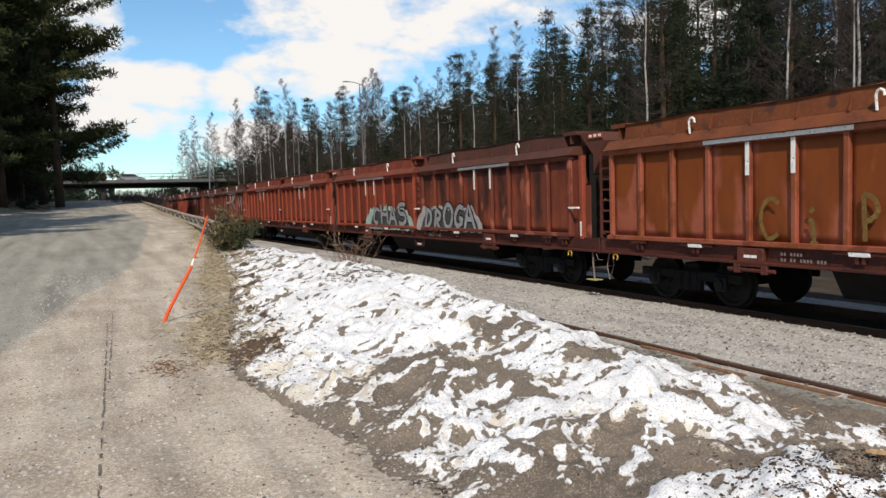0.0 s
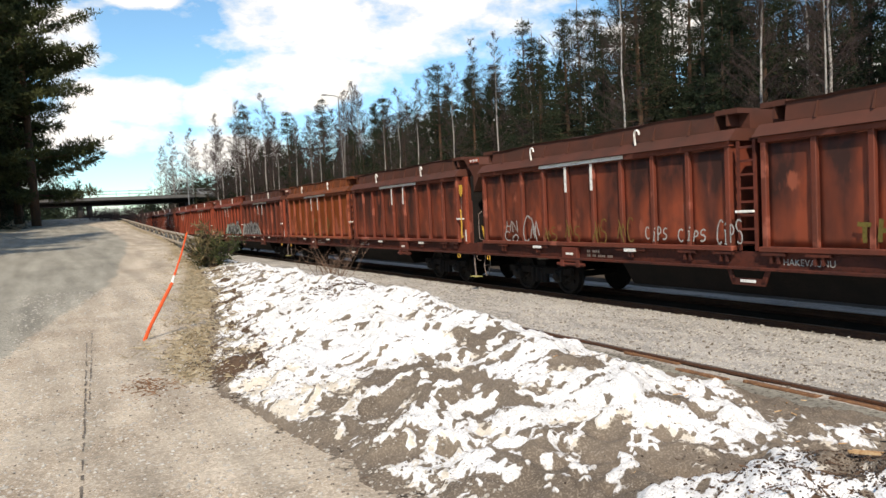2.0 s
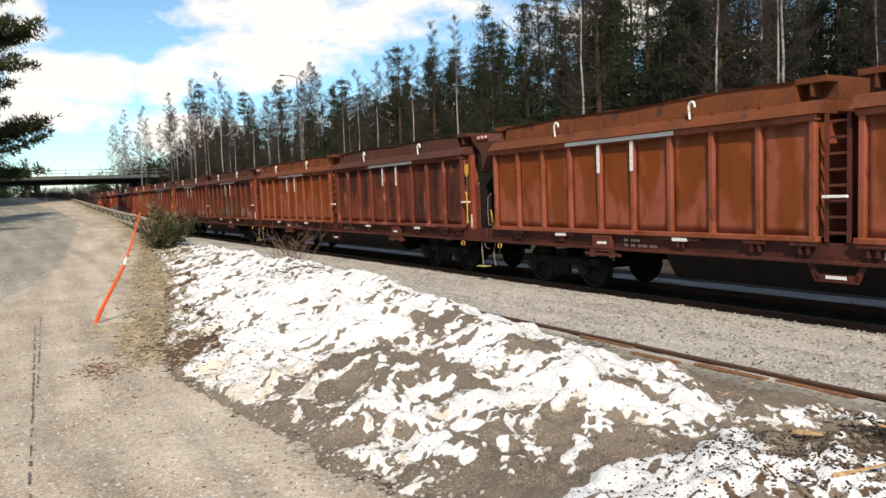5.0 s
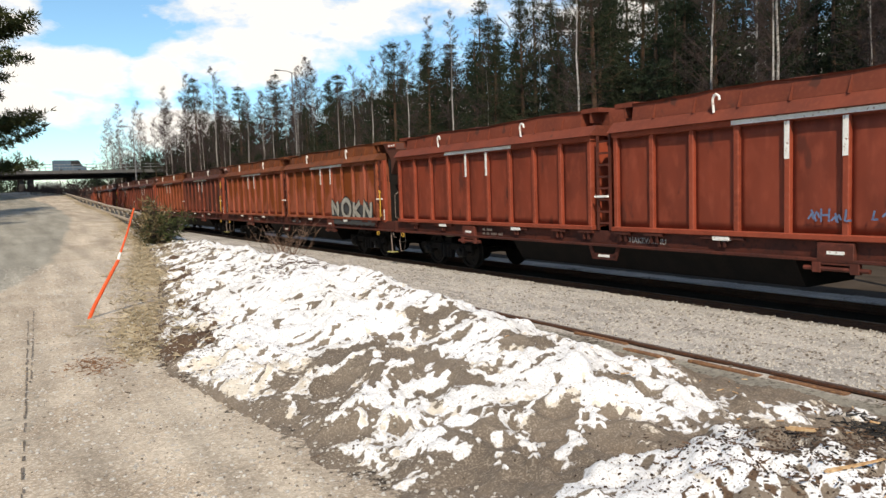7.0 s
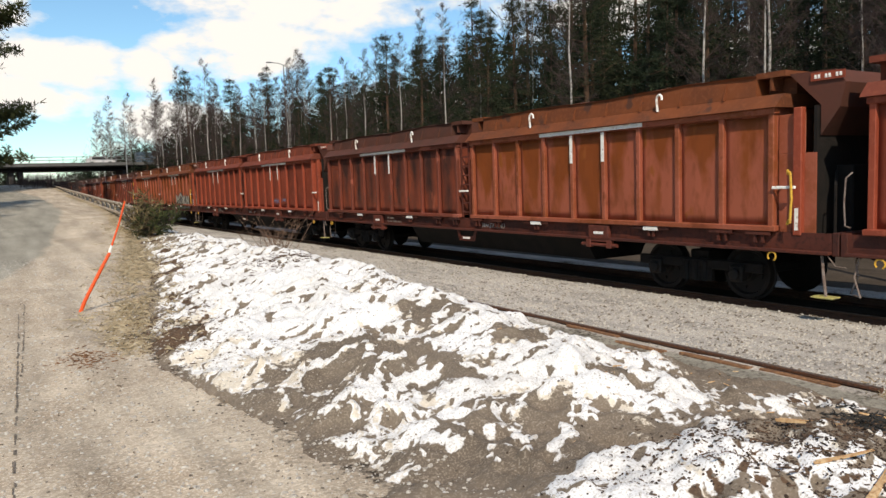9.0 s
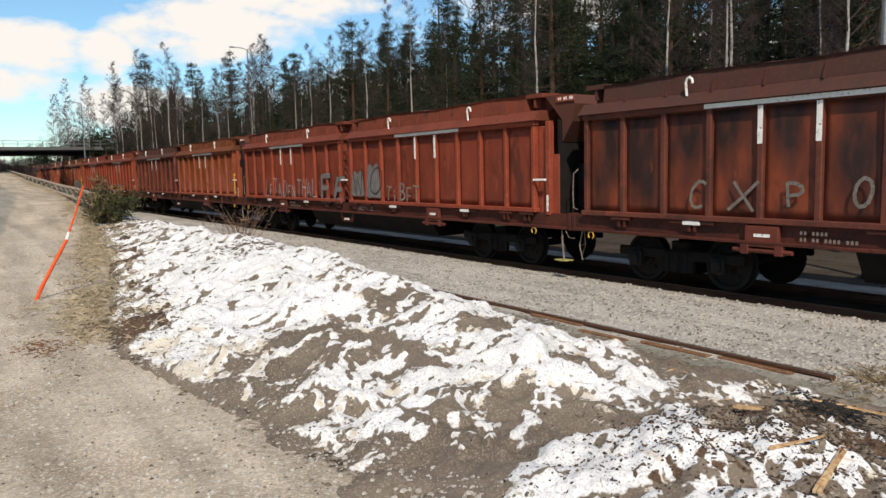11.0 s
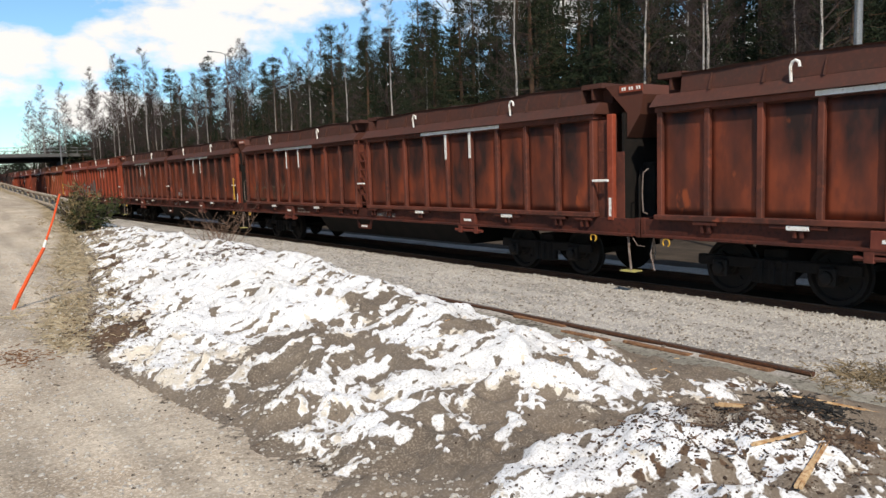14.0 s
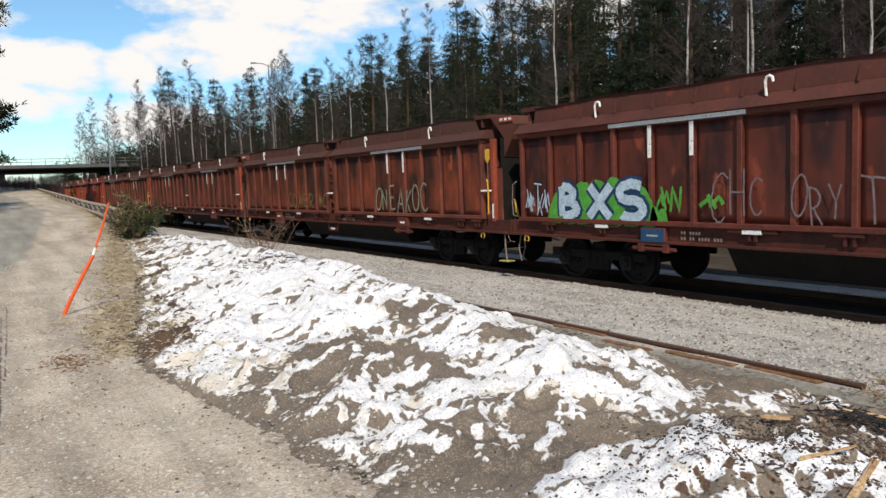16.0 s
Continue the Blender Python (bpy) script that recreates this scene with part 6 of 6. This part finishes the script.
def pebble(verts, faces, q, size, rnd):
    i = len(verts)
    a = rnd.uniform(0, 6.28)
    sx, sy, sz = size * rnd.uniform(0.7, 1.3), size * rnd.uniform(0.5, 1.0), size * rnd.uniform(0.35, 0.7)
    for k in range(5):
        b = a + k * 1.257 + rnd.uniform(-0.25, 0.25)
        verts.append(q + Vector((sx * math.cos(b), sy * math.sin(b), -0.15 * size)))
    for k in range(5):
        b = a + k * 1.257 + rnd.uniform(-0.3, 0.3)
        verts.append(q + Vector((0.62 * sx * math.cos(b), 0.62 * sy * math.sin(b), sz * rnd.uniform(0.8, 1.1))))
    for k in range(5):
        faces.append((i + k, i + (k + 1) % 5, i + 5 + (k + 1) % 5, i + 5 + k))
    faces.append(tuple(i + 5 + k for k in range(5)))


def blade(verts, faces, q, size, rnd):
    for _ in range(4):
        i = len(verts)
        d = Vector((rnd.gauss(0, 0.8), rnd.gauss(0, 0.8), rnd.uniform(0.25, 1.0))) * size
        u = Vector((rnd.gauss(0, 1), rnd.gauss(0, 1), 0)).normalized() * 0.006
        verts += [q - u, q + u, q + d * 0.6 + u * 0.8, q + d - Vector((0, 0, 0.25 * size))]
        faces.append((i, i + 1, i + 2, i + 3))


def sliver(verts, faces, q, size, rnd):
    i = len(verts)
    a = rnd.uniform(0, 6.28)
    d = Vector((math.cos(a), math.sin(a), rnd.uniform(-0.1, 0.25))) * size
    u = Vector((-math.sin(a), math.cos(a), 0)) * size * rnd.uniform(0.05, 0.16)
    w = Vector((0, 0, size * 0.06 + 0.004))
    verts += [q - u, q + d * 0.9 - u * 0.6, q + d + u * 0.4, q + u, q - u * 0.8 + w, q + d * 0.9 - u * 0.4 + w, q + d + w, q + u * 0.8 + w]
    faces += [(i, i + 1, i + 5, i + 4), (i + 1, i + 2, i + 6, i + 5), (i + 2, i + 3, i + 7, i + 6), (i + 3, i, i + 4, i + 7), (i + 4, i + 5, i + 6, i + 7)]


M["pale_stone"] = material("pale_stone", (0.42, 0.39, 0.35), (0.27, 0.25, 0.225), 14, 0.9, (0.52, 0.50, 0.46), 60, 0.3)
scatter("gravel", "loose pale gravel on the road shoulder", "gravel", 9000, lambda r: (r.uniform(-0.7, 2.2), 2.4 + 15 * r.random() ** 1.7, 0.006 + 0.016 * r.random() ** 3), pebble, M["pale_stone"], 1)
scatter("dark_gravel", "loose dark grit on the road shoulder", "gravel", 3500, lambda r: (r.uniform(-1.6, 2.2), 2.4 + 15 * r.random() ** 1.7, 0.004 + 0.011 * r.random() ** 3), pebble, M["grit"], 21)
scatter("dark_ballast", "loose dark ballast stones between the tracks", "ballast", 4500, lambda r: (r.uniform(7.6, 11.3), 3 + 24 * r.random() ** 1.5, 0.010 + 0.024 * r.random() ** 2), pebble, M["grit"], 22)
scatter("ballast", "loose pale ballast stones between the tracks", "ballast", 13000, lambda r: (r.uniform(7.65, 11.0), 3 + 24 * r.random() ** 1.5, 0.010 + 0.026 * r.random() ** 2), pebble, M["pale_stone"], 2)
scatter("grit", "dark grit and stones over the snow heap", "grit", 7000, lambda r: (r.uniform(1.3, 5.4), 1.6 + 14 * r.random() ** 1.4, 0.003 + 0.011 * r.random() ** 3), pebble, M["grit"], 3)
scatter("litter", "dark bark and twig litter over the snow", "litter", 2600, lambda r: (r.gauss(3.75, 0.5), r.gauss(2.15, 0.38), 0.006 + 0.04 * r.random() ** 2), sliver, M["bark"], 4)
scatter("crumbs", "black crumbs of bark and grit on the near snow", "bark crumbs", 3200, lambda r: (r.gauss(3.6, 0.55), r.gauss(2.2, 0.42), 0.003 + 0.011 * r.random() ** 2), pebble, M["soot_bark"], 14)
scatter("ash", "black charred scraps beside the rail end", "ash", 900, lambda r: (r.gauss(5.78, 0.26), r.gauss(2.98, 0.17), 0.03 + 0.07 * r.random() ** 2), sliver, M["black"], 17)
scatter("crest_litter", "dark twigs and bark thawed out on the crest", "litter", 700, lambda r: (r.gauss(3.75, 0.3), r.gauss(10.45, 0.4), 0.02 + 0.06 * r.random() ** 2), sliver, M["bark"], 15)
scatter("twig_litter", "brown twigs trodden into the shoulder", "litter", 260, lambda r: (r.gauss(0.74, 0.13), r.gauss(7.8, 0.3), 0.012 + 0.05 * r.random() ** 2), sliver, M["rustwood"], 16)
scatter("bark_litter", "brown bark scraps along the rim of the heap", "litter", 1100, lambda r: (r.gauss(1.65, 0.25), r.gauss(8.4, 0.8), 0.012 + 0.05 * r.random() ** 2), sliver, M["bark"], 5)


def verge(r):
    y = 6.8 + 1.5 * r.random() + 17 * r.random() ** 0.8
    return float(edge_x(y)) + r.gauss(-0.2, 0.34), y, 0.03 + 0.09 * r.random()


scatter("dry_grass", "flattened straw-coloured grass on the verge", "grass", 1700, verge, blade, M["straw"], 6)
scatter("trackside_grass", "dry grass beside the end of the siding", "grass", 420, lambda r: (r.gauss(8.0, 0.32), r.gauss(3.35, 0.32), 0.03 + 0.08 * r.random()), blade, M["dull_straw"], 7)
scatter("wood_chips", "bright fresh wood chips near the siding", "wood chips", 70, lambda r: (r.gauss(5.3, 0.9), r.gauss(4.0, 0.9), 0.02 + 0.05 * r.random()), sliver, M["chipwood"], 8)


def splinter(label, ends, r, seed):
    rnd = random.Random(seed)
    bm = bmesh.new()
    a, b = Vector(ends[0]), Vector(ends[1])
    for k in range(5):
        o = Vector((rnd.gauss(0, r), rnd.gauss(0, r), rnd.uniform(0, r)))
        tube(bm, [a.lerp(b, rnd.uniform(0, 0.2)) + o, a.lerp(b, 0.5) + o, a.lerp(b, rnd.uniform(0.75, 1.0)) + o * 1.5], r, 4, r * 0.25)
    return tagged(new("split_branch", mesh_of("split_branch", bm, M["chipwood"])), label, "branch")


def top_z(x, y):
    return max(float(heap_height(np.array([x]), np.array([y]))[0]), float(ground_height(np.array([x]), np.array([y]))[0]))


splinter("freshly split pale branch lying on the snow", ((3.02, 1.60, top_z(3.02, 1.60) + 0.02), (3.62, 1.76, top_z(3.62, 1.76) + 0.05)), 0.010, 1)
splinter("splintered orange plank half in the snow", ((3.60, 2.42, top_z(3.60, 2.42) + 0.02), (3.72, 2.10, top_z(3.72, 2.10) + 0.03)), 0.009, 2)
splinter("splintered orange plank in the dirt", ((3.22, 1.96, top_z(3.22, 1.96) + 0.015), (3.50, 1.79, top_z(3.50, 1.79) + 0.025)), 0.008, 3)
splinter("long broken timber beside the rail end", ((5.9, 3.2, top_z(5.9, 3.2) + 0.02), (6.6, 2.75, top_z(6.6, 2.75) + 0.03)), 0.008, 4)


# ---- what moves ----
def motions():
    for k, wagon, sets in TRAIN:
        y = FIRST - PITCH * k
        walk(wagon, [(t, pose(TRACK_X, y + SPEED * t + d, RAIL)) for t, d in ((0.0, 0.0), (3.5, -0.29), (7.0, -0.26), (11.0, -0.24), (16.0, 0.0))])
        bpy_curves_linear(wagon)
        if -3 <= k <= 10:
            for ws in sets:
                turn_wheels(ws)
    for c, x, v, y in CARS:
        walk(c, [(0.0, pose(x, y, 6.15)), (16.0, pose(x + v * 16.0, y, 6.15))])
        bpy_curves_linear(c)


def turn_wheels(ws):
    """The wheelset rolls on the rail at the train's speed, in steps of a thirtieth of a second."""
    x, y, z = ws.location
    rate = math.degrees(SPEED / 0.46) / FPS
    walk(ws, [(f / FPS, pose(x, y, z, -rate * f, 0, 0)) for f in range(0, 16 * FPS + 1)])


def bpy_curves_linear(ob):
    keys = ob.animation_data
    for curve in keys.action.layers[0].strips[0].channelbag(keys.action_slot).fcurves:
        for q in curve.keyframe_points:
            q.interpolation = "LINEAR"


motions()
